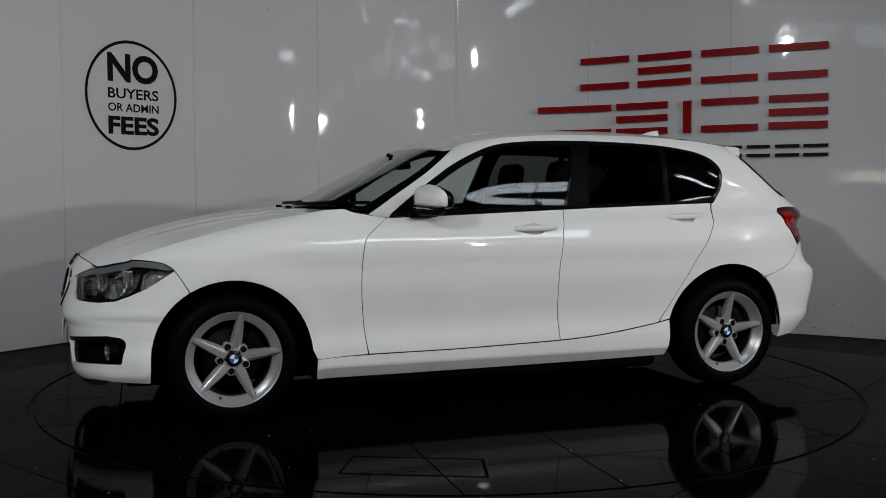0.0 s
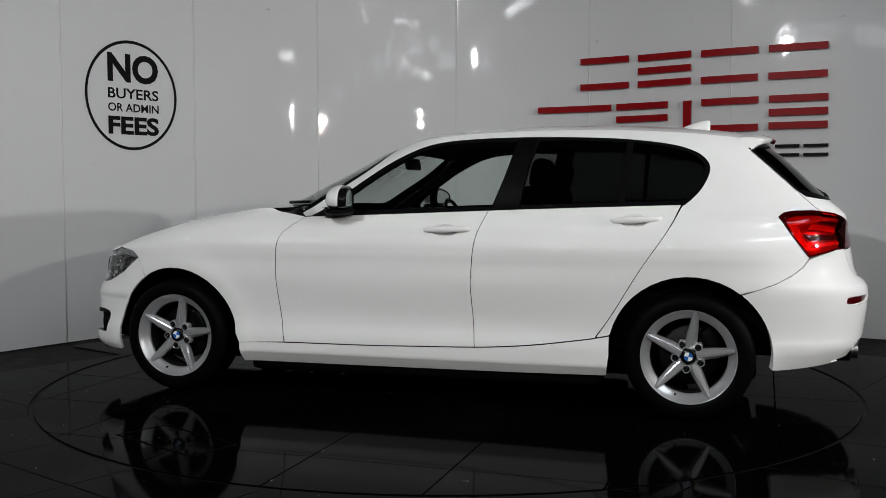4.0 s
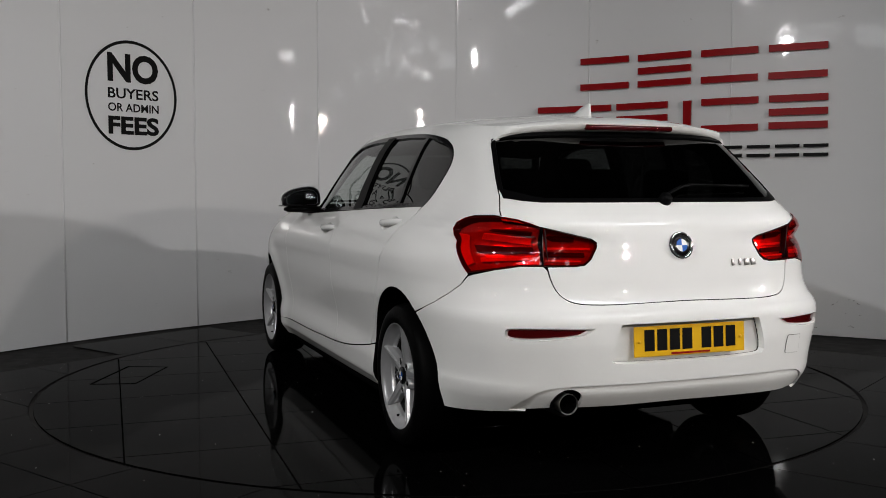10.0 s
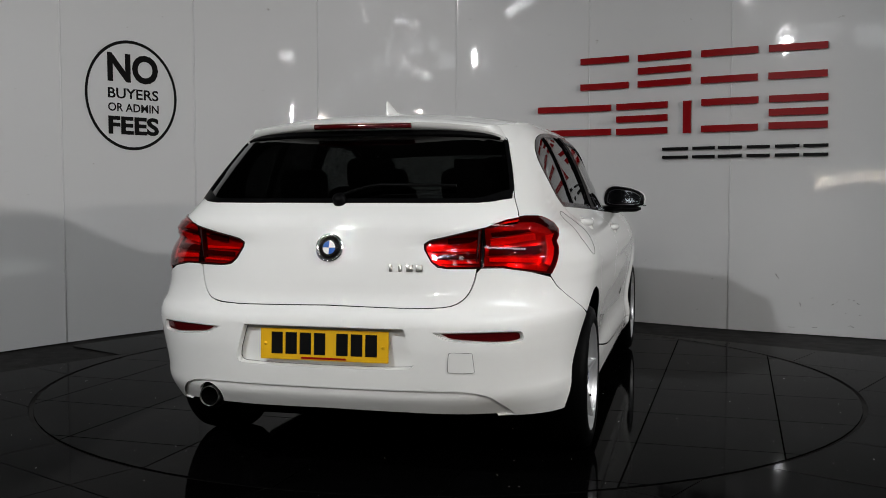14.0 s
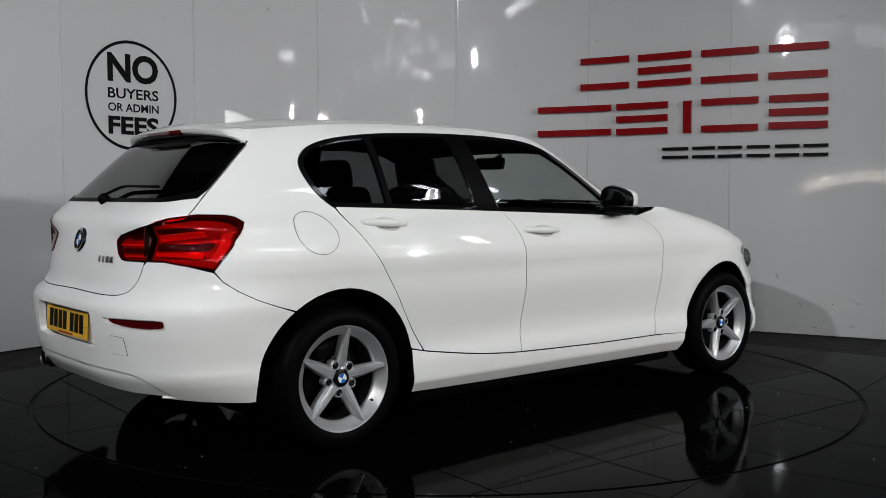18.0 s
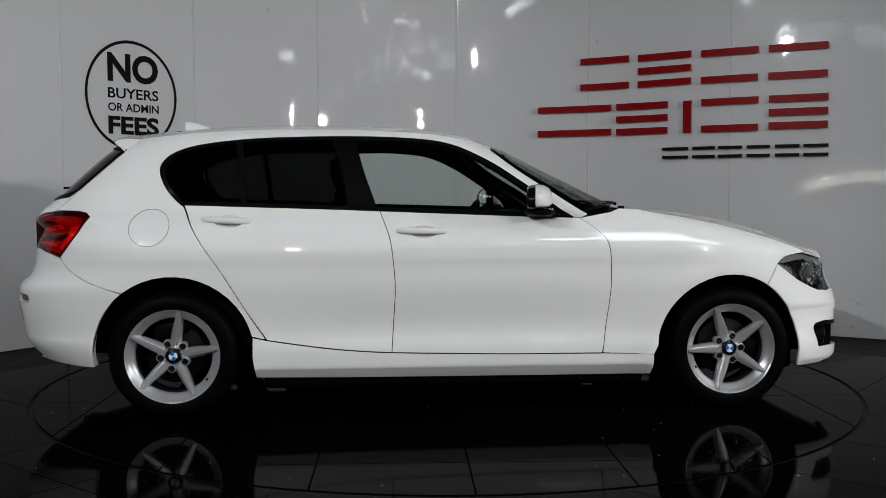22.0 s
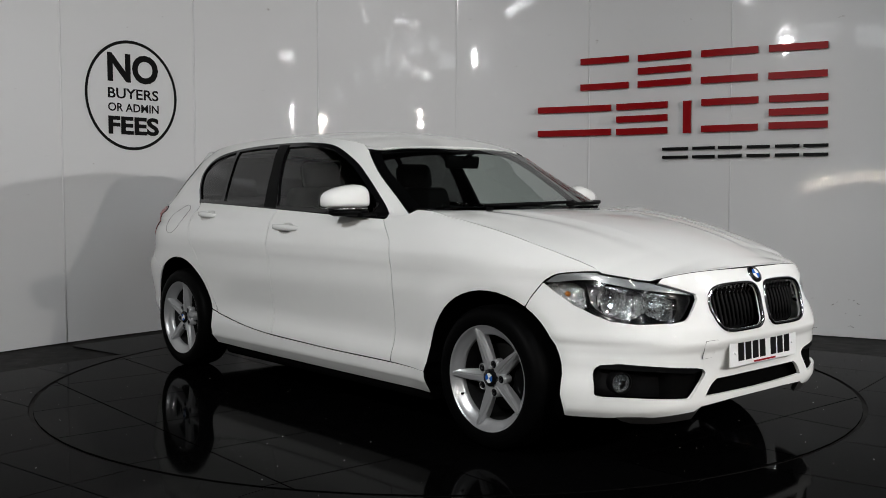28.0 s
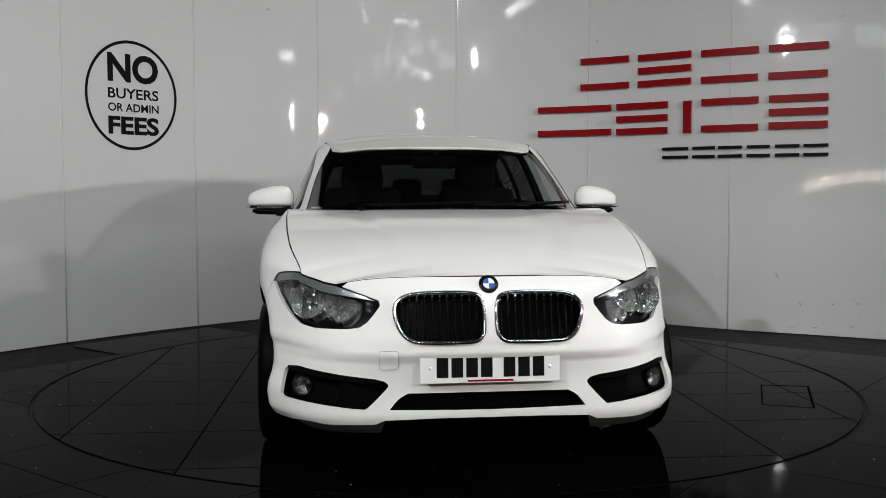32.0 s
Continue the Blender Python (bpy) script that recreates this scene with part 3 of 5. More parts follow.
def make_body():
    door_gap = pairs("-.37,.978 -.345,.91 -.322,.83 -.302,.64 -.307,.48 -.318,.309")
    front_edge = pairs(".60,.944 .68,.885 .728,.82 .742,.64 .73,.47 .707,.292")
    g = .0019
    foot = spline([-.975, -.915, -.78, -.66, -.5, -.33, .0, .29, .70, .96], [.388, .375, .354, .337, .320, .309, .300, .294, .292, .286])
    foot_line = lambda a, b, d: [(a + (b - a) * i / 24, foot(a + (b - a) * i / 24) - d) for i in range(25)]
    # front door
    line = rounded([(x + g, z) for x, z in door_gap[::-1]], 5, False)[::-1]
    out = by_x(line + foot_line(-.312, .702, 0) + rounded([(x - g, z) for x, z in front_edge[::-1]], 5, False)[1:]
               + pairs(".30,.953 0,.964"))
    DOORS["front"] = both("front_door", out, lower, PAINT, inner=True, step=STEP, dark=True, holes=[by_x(bowl_line(*HANDLES[0]))])
    # rear door
    rear_edge = pairs("-1.30,1.008 -1.24,.885 -1.11,.69 -.99,.49 -.912,.378")
    out = by_x(rounded([(x - g, z) for x, z in door_gap], 5, False) + foot_line(-.324, -.908, 0)
               + rounded([(x + g, z) for x, z in rear_edge[::-1]], 5, False) + pairs("-1.1,1.002 -.8,.993 -.55,.985"))
    DOORS["rear"] = both("rear_door", out, lower, PAINT, inner=True, step=STEP, dark=True, holes=[by_x(bowl_line(*HANDLES[1]))])
    # sill
    out = by_x(foot_line(-.975, .957, .006)
               + pairs(".958,.22 .95,.178 .5,.178 0,.18 -.5,.183 -.96,.190 -.975,.29"))
    both("sill", out, lower, PAINT, step=(.022, .012), dark=True, label="white side sill panel under the doors")
    # front wing
    out = by_x(rounded([(x + g, z) for x, z in front_edge], 5, False) + pairs(".957,.282")
               + arc(*F_ARCH, 176, 59, 16) + rounded(pairs("1.553,.645 1.60,.716 1.628,.738 1.66,.752 1.74,.762 1.79,.764"), 3, False))
    hood = [(e[0], e[2]) for e in EDGE if e[0] < 1.79]
    out += by_x([(x, z - .0015) for x, z in hood[::-1]]) + by_x(pairs(".76,.972 .70,.962"))
    both("front_wing", out, lower, PAINT, step=STEP, dark=True)
    # front bumper with the nose
    half = by_y(pairs("0,.236 .2,.236 .385,.231")) + by_y(pairs(".42,.214 .60,.208")) + by_x(pairs("1.86,.206 1.78,.204 1.715,.203"))
    half += by_x(arc(*F_ARCH, -2, 58, 10)) + by_x(pairs("1.5565,.6435 1.602,.712"))
    half += by_x(pairs("1.66,.672 1.72,.632 1.80,.594")) + by_y(pairs(".70,.572 .64,.562 .52,.566 .476,.574 .450,.592 .424,.622 .402,.652 .404,.672"))
    half += by_y(pairs(".46,.692 .537,.718"))
    half += by_y([(e[1], e[2] - .004) for e in EDGE if e[0] > 1.935] + [(0, .755)])
    KIDNEY = rounded(pairs(".022,.60 .024,.655 .040,.689 .085,.700 .19,.701 .27,.697 .322,.683 .348,.652 .348,.612 .328,.562 .294,.532 .24,.523 .11,.523 .055,.527 .028,.550"), 3)
    INTAKE = rounded(pairs("-.30,.332 -.30,.332 .30,.332 .30,.332 .335,.312 .372,.268 .372,.268 0,.262 -.372,.268 -.372,.268 -.335,.312"), 3)
    FOG = rounded(pairs(".39,.378 .42,.384 .60,.402 .70,.412 .736,.408 .756,.388 .768,.340 .774,.304 .772,.293 .758,.289 .70,.288 .60,.280 .475,.270 .452,.275 .382,.346 .374,.364"), 3)
    holes = [by_y(KIDNEY), by_y([(-y, z) for y, z in KIDNEY]), by_y(INTAKE), by_y(FOG), by_y([(-y, z) for y, z in FOG])]
    bumper = sheet("front_bumper", mirrored(half), lower, PAINT, CAR, holes=holes, step=(.018, .018), depth=.014)
    # black inserts behind the openings
    for name, lp, d in (("grille", KIDNEY, -.045), ("grille", [(-y, z) for y, z in KIDNEY], -.045), ("lower_intake", INTAKE, -.05), ("fog_insert", FOG, -.052), ("fog_insert", [(-y, z) for y, z in FOG], -.052)):
        big = by_y(lp)
        FRONT[(name, lp[0][0] > 0)] = sheet(name, big, lower, BLACK, CAR, step=(.03, .03), depth=.002, lift=d)
    # bonnet
    edge = [(x, EDGE_Y(x) - .0015) for x in EDGE_X]
    half = [(.80, 0.0)] + [(.80, y) for y in (.2, .4, .6)] + edge + [(2.016, 0)]
    half[0] = (.93, 0.0)
    half[1:4] = [(.925, .2), (.90, .4), (.85, .6)]
    out = half + [(x, -y) for x, y in half[::-1] if y > 1e-6]
    sheet("bonnet", out, bonnet, PAINT, CAR, step=(.026, .022), depth=.009, dark=True)
    # thin black tube added along the edge, for the shade in the bonnet gap
    bm = bmesh.new()
    tube(bm, [(x - .004, y * s, z - .0055) for s, line in ((1, EDGE), (-1, EDGE[::-1])) for x, y, z in line], .0026, 6)
    part("bonnet_seal", bm, BLACK, CAR)
    # roof
    half = [(.265 - .25 * y * y, y) for y in (0, .15, .3, .42, .50)] + [(x, ROOF_Y(x) - .004) for x in (.15, .10, .05, -.1, -.3, -.5, -.7, -.9, -1.1, -1.3, -1.5, -1.6)] + [(-1.64, .35), (-1.655, 0)]
    out = half + [(x, -y) for x, y in half[::-1] if y > 1e-6]
    sheet("roof", out, roof, PAINT, CAR, step=(.04, .04), depth=.015)
    sheet("headliner", out, roof, CLOTH, CAR, step=(.08, .08), depth=.002, lift=-.03)
    # side frame: screen pillar, roof rail and rear pillar down to the quarter panel
    joint = pairs("-1.945,.965 -1.90,1.0 -1.868,1.03 -1.815,1.08 -1.735,1.155 -1.655,1.23 -1.60,1.278 -1.578,1.312")
    glass_top = pairs("-1.32,1.006 -1.395,1.09 -1.43,1.18 -1.40,1.24 -1.33,1.28 -1.22,1.308 -1.03,1.332 -.81,1.344 -.53,1.349 -.25,1.342 -.03,1.315 .16,1.236 .31,1.142 .45,1.042 .575,.947")
    rail = [(x, ROOF_EDGE(x)) for x in (.12, .05, -.1, -.3, -.5, -.7, -.9, -1.1, -1.3, -1.5, -1.555)]
    screen_edge = by_x(rounded(pairs(".66,.962 .60,.998 .50,1.064 .33,1.174 .185,1.285"), 4, False), True)
    out = by_x(rounded(glass_top[::-1], 4, False), True)[:-1]
    out += by_x(pairs("-1.31,1.006"), True) + by_x(rounded(pairs("-1.304,1.0 -1.2425,.885 -1.1125,.69 -.9925,.49 -.919,.380 -.924,.377"), 5, False), True) + by_x(pairs("-.975,.389"), True)
    out += by_x(arc(*R_ARCH, 163, 180 - 163, 1)[:0] + arc(*R_ARCH, 14, 127, 14), True)
    out += by_x(pairs("-1.65,.624 -1.73,.654 -1.80,.692 -1.846,.728 -1.872,.766"), True)
    out += by_x(pairs("-1.80,.86 -1.735,.955 -1.76,.976 -1.80,.984"), True) + by_y_rear_abs(pairs(".675,.986 .62,.975 .575,.958"))
    out += by_x(joint, True) + by_x(pairs("-1.56,1.328"), True)
    out += by_x(rail[::-1], True) + screen_edge[::-1] + by_x(pairs(".62,.948"), True)
    both("body_side", out, upper, PAINT, inner=True, step=STEP, dark=True)
    # tailgate
    half = by_y_rear(rounded(pairs("0,.668 .20,.665 .35,.664 .45,.672 .497,.700 .520,.745 .531,.797"), 3, False)) + by_y_rear(pairs(".43,.798 .398,.803 .374,.822 .347,.867 .345,.886 .367,.900 .45,.919 .549,.943")) + by_x_rear([(x - .005, z) for x, z in joint]) + by_y_rear(pairs(".45,1.322 .25,1.328 0,1.330"))
    side = [(x - .014, z) for x, z in joint[2:-1]]
    opening = by_y_rear(pairs("0,1.033 .35,1.033 .52,1.034 .565,1.040")) + by_x_rear([(-1.872, 1.050), (-1.850, 1.066)] + [(x - .0085, z) for x, z in joint if 1.07 < z < 1.30]) + by_y_rear(pairs(".50,1.309 .30,1.317 0,1.319"))
    hole = by_y_rear(pairs("0,1.045 .35,1.045 .50,1.046 .535,1.052")) + by_x_rear([(x - .008, z) for x, z in side if z > 1.07]) + by_y_rear(pairs(".50,1.285 .30,1.295 0,1.300"))
    border = by_y_rear(pairs("0,1.030 .35,1.030 .52,1.031 .572,1.036")) + by_x_rear([(-1.868, 1.046), (-1.846, 1.062)] + [(x - .0055, z) for x, z in joint if 1.07 < z < 1.30]) + by_y_rear(pairs(".50,1.312 .30,1.320 0,1.322"))
    sheet("window_border", mirrored(border), rear, BLACK, CAR, holes=[mirrored(hole)], step=(.02, .02), depth=.006, lift=.003)
    TAILGATE.append(sheet("tailgate", mirrored(half), rear, PAINT, CAR, dark=True, holes=[mirrored(opening)], step=(.02, .025)))
    sheet("inner_trim", mirrored(half), rear, CLOTH, CAR, holes=[mirrored(hole)], step=(.06, .06), depth=.001, lift=-.03)
    sheet("rear_window", mirrored(hole), rear, REAR_GLASS, TAILGATE[0], step=(.03, .03), depth=.004, lift=-.003, label="dark tinted rear window")
    # rear bumper
    half = by_y_rear(rounded(pairs("0,.374 .46,.373 .575,.356 .632,.306 .655,.274"), 3, False)) + by_x_rear(pairs("-2.02,.272 -1.90,.258 -1.80,.248 -1.74,.245"))
    half += by_x_rear(arc(*R_ARCH, 188, 128.5, 12)) + by_x_rear(pairs("-1.65,.6205 -1.73,.6505 -1.80,.6885 -1.848,.7245 -1.875,.760"))
    half += by_y_rear(pairs(".70,.784 .62,.799 .547,.799")) + by_y_rear(rounded(pairs("0,.6645 .20,.6615 .35,.6605 .452,.6685 .5005,.698 .524,.744 .534,.785"), 3, False)[::-1])
    RECESS = rounded(pairs("-.30,.594 -.30,.594 .30,.594 .30,.594 .312,.56 .335,.47 .30,.452 0,.448 -.30,.452 -.335,.47 -.312,.56"), 3)
    REFL = rounded(pairs(".435,.578 .435,.578 .47,.562 .62,.549 .686,.553 .692,.566 .684,.578 .56,.580"), 3)
    SCOOP = rounded(pairs(".402,.582 .402,.582 .46,.556 .62,.541 .690,.545 .699,.564 .688,.583 .56,.585"), 3)
    VAL = rounded(pairs("-.653,.272 -.630,.304 -.573,.354 -.46,.371 0,.372 .46,.371 .573,.354 .630,.304 .653,.272"), 3, False)
    VAL += [(.48 + .0535 * math.cos(radians(a)), .307 + .0535 * math.sin(radians(a))) for a in range(-24, 205, 12)] + pairs(".3,.284 0,.287 -.3,.284 -.5,.279")
    mir = lambda lp: [(-y, z) for y, z in lp]
    sheet("rear_bumper", mirrored(half), rear, PAINT, CAR, holes=[by_y_rear(RECESS), by_y_rear(SCOOP), by_y_rear(mir(SCOOP))], step=(.02, .022), depth=.03)
    sheet("plate_recess", by_y_rear(RECESS), rear, PAINT, CAR, step=(.03, .03), depth=.002, lift=-.034)
    sheet("valance", by_y_rear(VAL), rear, PAINT, CAR, step=(.03, .02), depth=.02, lift=-.006, label="white lower rear valance panel")
    for lp in (SCOOP, mir(SCOOP)):
        sheet("reflector_scoop", by_y_rear(lp), rear, PAINT, CAR, step=(.03, .02), depth=.002, lift=-.016)
    for lp in (REFL, mir(REFL)):
        sheet("reflector", by_y_rear(lp), rear, DARK_RED, CAR, step=(.03, .02), depth=.006, lift=-.008, label="dark red bumper reflector")


def by_y_rear_abs(points):
    """(y, z) on the tail, as coordinates along the whole skin."""
    return [(3 - abs(q), z) for q, z in by_y_rear(points)]


def by_x_rear(points):
    return [(3 - u, z) for u, z in by_x(points, True)]


make_body()


def make_glass():
    frame_out = rounded(pairs("-1.318,1.008 -1.318,1.008 -1.39,1.09 -1.426,1.18 -1.396,1.238 -1.328,1.278 -1.22,1.306 -1.03,1.330 -.81,1.342 -.53,1.347 -.25,1.340 -.03,1.313 .16,1.234 .31,1.140 .45,1.040 .575,.946 .575,.946 .30,.956 0,.967 -.37,.980 -.8,.995"), 4)
    front = rounded(pairs("-.385,.998 -.385,.998 -.445,1.17 -.485,1.322 -.485,1.322 -.25,1.322 -.04,1.296 .14,1.218 .29,1.124 .42,1.03 .455,.985 .445,.972 .445,.972 .1,.984"), 4)
    rear_pane = rounded(pairs("-.525,1.004 -.525,1.004 -.56,1.20 -.60,1.328 -.60,1.328 -.81,1.326 -1.035,1.315 -1.035,1.315 -1.02,1.18 -1.005,1.02 -1.005,1.02"), 4)
    quart = rounded(pairs("-1.035,1.020 -1.035,1.020 -1.05,1.18 -1.068,1.313 -1.068,1.313 -1.21,1.293 -1.32,1.264 -1.382,1.228 -1.405,1.18 -1.375,1.10 -1.315,1.028 -1.315,1.028"), 4)
    hol = [by_x(q, True) for q in (front, rear_pane, quart)]
    both("window_frame", by_x(frame_out, True), upper, GLOSS_BLACK, holes=hol, step=(.03, .03), lift=.002, depth=.02)
    both("front_side_window", hol[0], upper, FRONT_GLASS, under=DOORS["front"], step=(.04, .04), depth=.004, lift=-.006, label="clear front side window")
    both("rear_side_window", hol[1], upper, PRIVACY, under=DOORS["rear"], step=(.04, .04), depth=.004, lift=-.006, label="dark tinted rear side window")
    both("quarter_window", hol[2], upper, PRIVACY, under=DOORS["rear"], step=(.04, .04), depth=.004, lift=-.006, label="dark tinted quarter window")
    pillar = by_x(pairs("-.392,.985 -.45,1.17 -.492,1.335 -.592,1.335 -.552,1.20 -.518,.992"), True)
    both("door_pillar_trim", pillar, upper, BLACK, under=DOORS["rear"], step=(.03, .03), lift=.005, depth=.006)
    # windscreen
    half = [(0, .985)] + [(solve(lambda u: wrap(u, z, True)[0], x, 0.0, 3.0), z) for x, z in rounded(pairs(".652,.975 .59,1.008 .50,1.068 .33,1.178 .195,1.285"), 4, False)] + [(.45, 1.306), (.25, 1.312), (0, 1.315)]
    sheet("windscreen", mirrored(half), upper, SCREEN_GLASS, CAR, step=(.04, .03), depth=.004, lift=-.003)
    hol = [(u * .93, .985 + .03 + (z - .985) * .90) for u, z in half]
    sheet("screen_border", mirrored(half), upper, GLOSS_BLACK, CAR, holes=[mirrored(hol)], step=(.04, .03), depth=.003, lift=-.008)
    # scuttle between bonnet and windscreen
    bm = bmesh.new()
    cols = []
    for i in range(25):
        y = -.74 + 1.48 * i / 24
        x = .955 - .36 * (y / .74) ** 2
        cols.append([bm.verts.new((x + d, y, z)) for d, z in ((.10, .955 - .02 * (y / .7) ** 2), (.02, .972 - .02 * (y / .7) ** 2), (-.06, .992 - .02 * (y / .7) ** 2))])
    for a, b in zip(cols, cols[1:]):
        for j in range(2):
            bm.faces.new((a[j], a[j + 1], b[j + 1], b[j]))
    part("scuttle_panel", bm, BLACK, CAR)


make_glass()


def skin_point(surf, u, z, lift, side=1):
    """A point off the skin, on either side of the car."""
    e = 1e-3
    p = Vector(surf(u, z))
    n = (Vector(surf(u + e, z)) - Vector(surf(u - e, z))).cross(Vector(surf(u, z + e)) - Vector(surf(u, z - e))).normalized()
    if n.dot(p - Vector((p.x * .6, 0, .45))) < 0:
        n.negate()
    p += n * lift
    return Vector((p.x, p.y * side, p.z))


def make_lamps():
    rim = [(e[0], e[2] - .004) for e in EDGE if 1.79 < e[0] < 1.94]
    low_rim = [(x, z - .030) for x, z in rim]
    head = by_x(rounded(pairs("1.606,.716 1.632,.736 1.66,.749 1.74,.7595 1.79,.761"), 4, False) + rim) + by_y(pairs(".46,.690 .412,.671 .409,.652 .430,.625 .456,.596 .480,.579 .52,.572 .64,.567 .70,.577")) + by_x(pairs("1.80,.598 1.72,.636 1.66,.676"))
    # the opening of the black bezel: two bowls side by side under the brow
    bowls = ((.664, .656, .069), (.540, .645, .063))
    opening = pairs(".735,.712 .68,.711 .62,.704 .56,.690 .50,.673 .474,.658")
    opening += [(.540 - .0645 * math.cos(radians(a)), .645 - .0645 * math.sin(radians(a))) for a in range(0, 151, 15)]
    opening += [(.664 - .0705 * math.cos(radians(a)), .656 - .0705 * math.sin(radians(a))) for a in range(45, 181, 15)]
    amber = pairs(".760,.717 .79,.717 .824,.702 .824,.670 .799,.637 .763,.613 .742,.626 .742,.696")
    for s in (1, -1):
        lamp = sheet("headlight", head, lower, CLEAR, CAR, step=(.02, .02), depth=.003, lift=-.001, mirror=s < 0, label="clear headlight lens over chrome bowls and an amber indicator")
        sheet("headlight_housing", head, lower, GLOSS_BLACK, lamp, step=(.02, .02), depth=.002, lift=-.105, mirror=s < 0)
        strip = by_x(rounded(pairs("1.610,.7165 1.634,.7345 1.66,.7475 1.74,.758 1.79,.7595"), 4, False) + [(x, z - .0015) for x, z in rim]) + by_y(pairs(".46,.687 .420,.671")) + by_x(low_rim[::-1] + rounded(pairs("1.79,.730 1.74,.729 1.68,.722 1.64,.716"), 3, False))
        sheet("brow", strip, lower, BROW, lamp, step=(.02, .012), depth=.012, lift=-.008, mirror=s < 0, label="silver headlight brow")
        cut = [by_y(opening), by_y(amber)]
        far, mid = max(q[0] for q in head), sum(q[1] for q in head) / len(head)
        face = [(far - .002 - (far - q[0]) * .985, mid + (q[1] - mid) * .975) for q in head]
        sheet("headlight_bezel", face, lower, GLOSS_BLACK, lamp, holes=cut, step=(.02, .02), depth=.012, lift=-.026, mirror=s < 0, label="gloss black headlight bezel")
        sheet("indicator_reflector", cut[1], lower, FACET, lamp, step=(.02, .02), depth=.002, lift=-.060, mirror=s < 0)
        q = by_y([(.776, .672)])[0]
        bm = bmesh.new()
        lathe(bm, [(.011, -.016), (.011, -.006), (.008, .0), (.0005, .002)], 16, Matrix.Translation(skin_point(lower, q[0], .672, -.052, s)) @ Matrix.Rotation(radians(-90 + 30 * s), 4, "Z"))
        part("indicator_bulb", bm, ORANGE, lamp, "amber indicator bulb")
        big = [(.66 + (y - .61) * 1.12 - .05, .665 + (z - .665) * 1.15) for y, z in opening]
        sheet("faceted_reflector", by_y(big), lower, FACET, lamp, step=(.02, .02), depth=.004, lift=-.092, mirror=s < 0)
        for y, z, r in bowls:
            u = by_y([(y, z)])[0][0]
            p = Vector(lower(u, z))
            m = Matrix.Translation((p.x - .078, (p.y - .006) * s, p.z)) @ Matrix.Rotation(radians(-90 + 12 * s), 4, "Z")
            bm = bmesh.new()
            lathe(bm, [(r, .046), (r * .98, .034), (r * .88, .018), (r * .72, .004), (r * .54, -.005), (r * .34, -.010), (.006, -.012)], 18, m)
            part("reflector_bowl", bm, SILVER, lamp, "faceted chrome headlight reflector", smooth=False)
            bm = bmesh.new()
            tube(bm, [m @ Vector((r * math.cos(a), .047, r * math.sin(a))) for a in (math.pi * (1.04 + .92 * k / 20) for k in range(21))], .0028, 6)
            part("bowl_rim", bm, CHROME, lamp)
            bm = bmesh.new()
            lathe(bm, [(.0005, .036), (.011, .033), (.0145, .024), (.0145, -.004)], 16, m)
            part("bulb", bm, CHROME, lamp)
            for k in (-1, 1):
                bm = bmesh.new()
                box(bm, m @ pose(k * r * .50, .008, r * .18), .006, .030, r * 1.25, .001)
                part("bowl_rib", bm, SILVER, lamp)
        for pts in (pairs(".72,.703 .64,.698 .56,.681 .49,.661"),):
            bm = bmesh.new()
            tube(bm, [skin_point(lower, q, z, -.024, s) for q, z in by_y(pts)], .0035, 6)
            part("headlight_trim", bm, CHROME, lamp)
        # thin bright fins across the inner bowl
        for k in range(5):
            fin = pairs(f".605,{.683 - .012 * k:.4f} .545,{.674 - .011 * k:.4f} .{486 - 4 * k},{.660 - .010 * k:.4f}")
            bm = bmesh.new()
            tube(bm, [skin_point(lower, q, z, -.034, s) for q, z in by_y(fin)], .0018, 6)
            part("headlight_fin", bm, SILVER, lamp)
    outer = by_x_rear(pairs("-1.872,.772 -1.80,.865 -1.740,.952 -1.762,.970 -1.80,.978")) + by_y_rear(pairs(".675,.980 .62,.968 .556,.943 .5525,.88 .5495,.803 .62,.802 .70,.787"))
    inner = by_y_rear(pairs(".5485,.939 .45,.915 .37,.896 .350,.884 .352,.868 .378,.825 .40,.808 .43,.802 .5450,.803"))

    def shrunk(lp, k):
        cu, cz = sum(p[0] for p in lp) / len(lp), sum(p[1] for p in lp) / len(lp)
        return [(cu + (u - cu) * k, cz + (z - cz) * (k - .04)) for u, z in lp]
    for s in (1, -1):
        lenses = {}
        for name, lp in (("tail_light", outer), ("tailgate_light", inner)):
            lens = lenses[name] = sheet(name, lp, rear, RED_GLASS, CAR, step=(.02, .02), depth=.002, lift=.005, mirror=s < 0, label="glossy layered red tail light")
            sheet("lamp_housing", lp, rear, LAMP_MID, lens, step=(.02, .02), depth=.002, lift=-.022, mirror=s < 0)
            sheet("lamp_rim", lp, rear, LAMP_DARK, lens, holes=[shrunk(lp, .98)], step=(.03, .03), depth=.024, lift=.0035, mirror=s < 0)
        gap = by_y_rear(pairs(".5435,.802 .5465,.940 .5575,.943 .5535,.802"))
        sheet("lamp_gap", gap, rear, BLACK, CAR, step=(.02, .02), depth=.02, lift=.0045, mirror=s < 0)
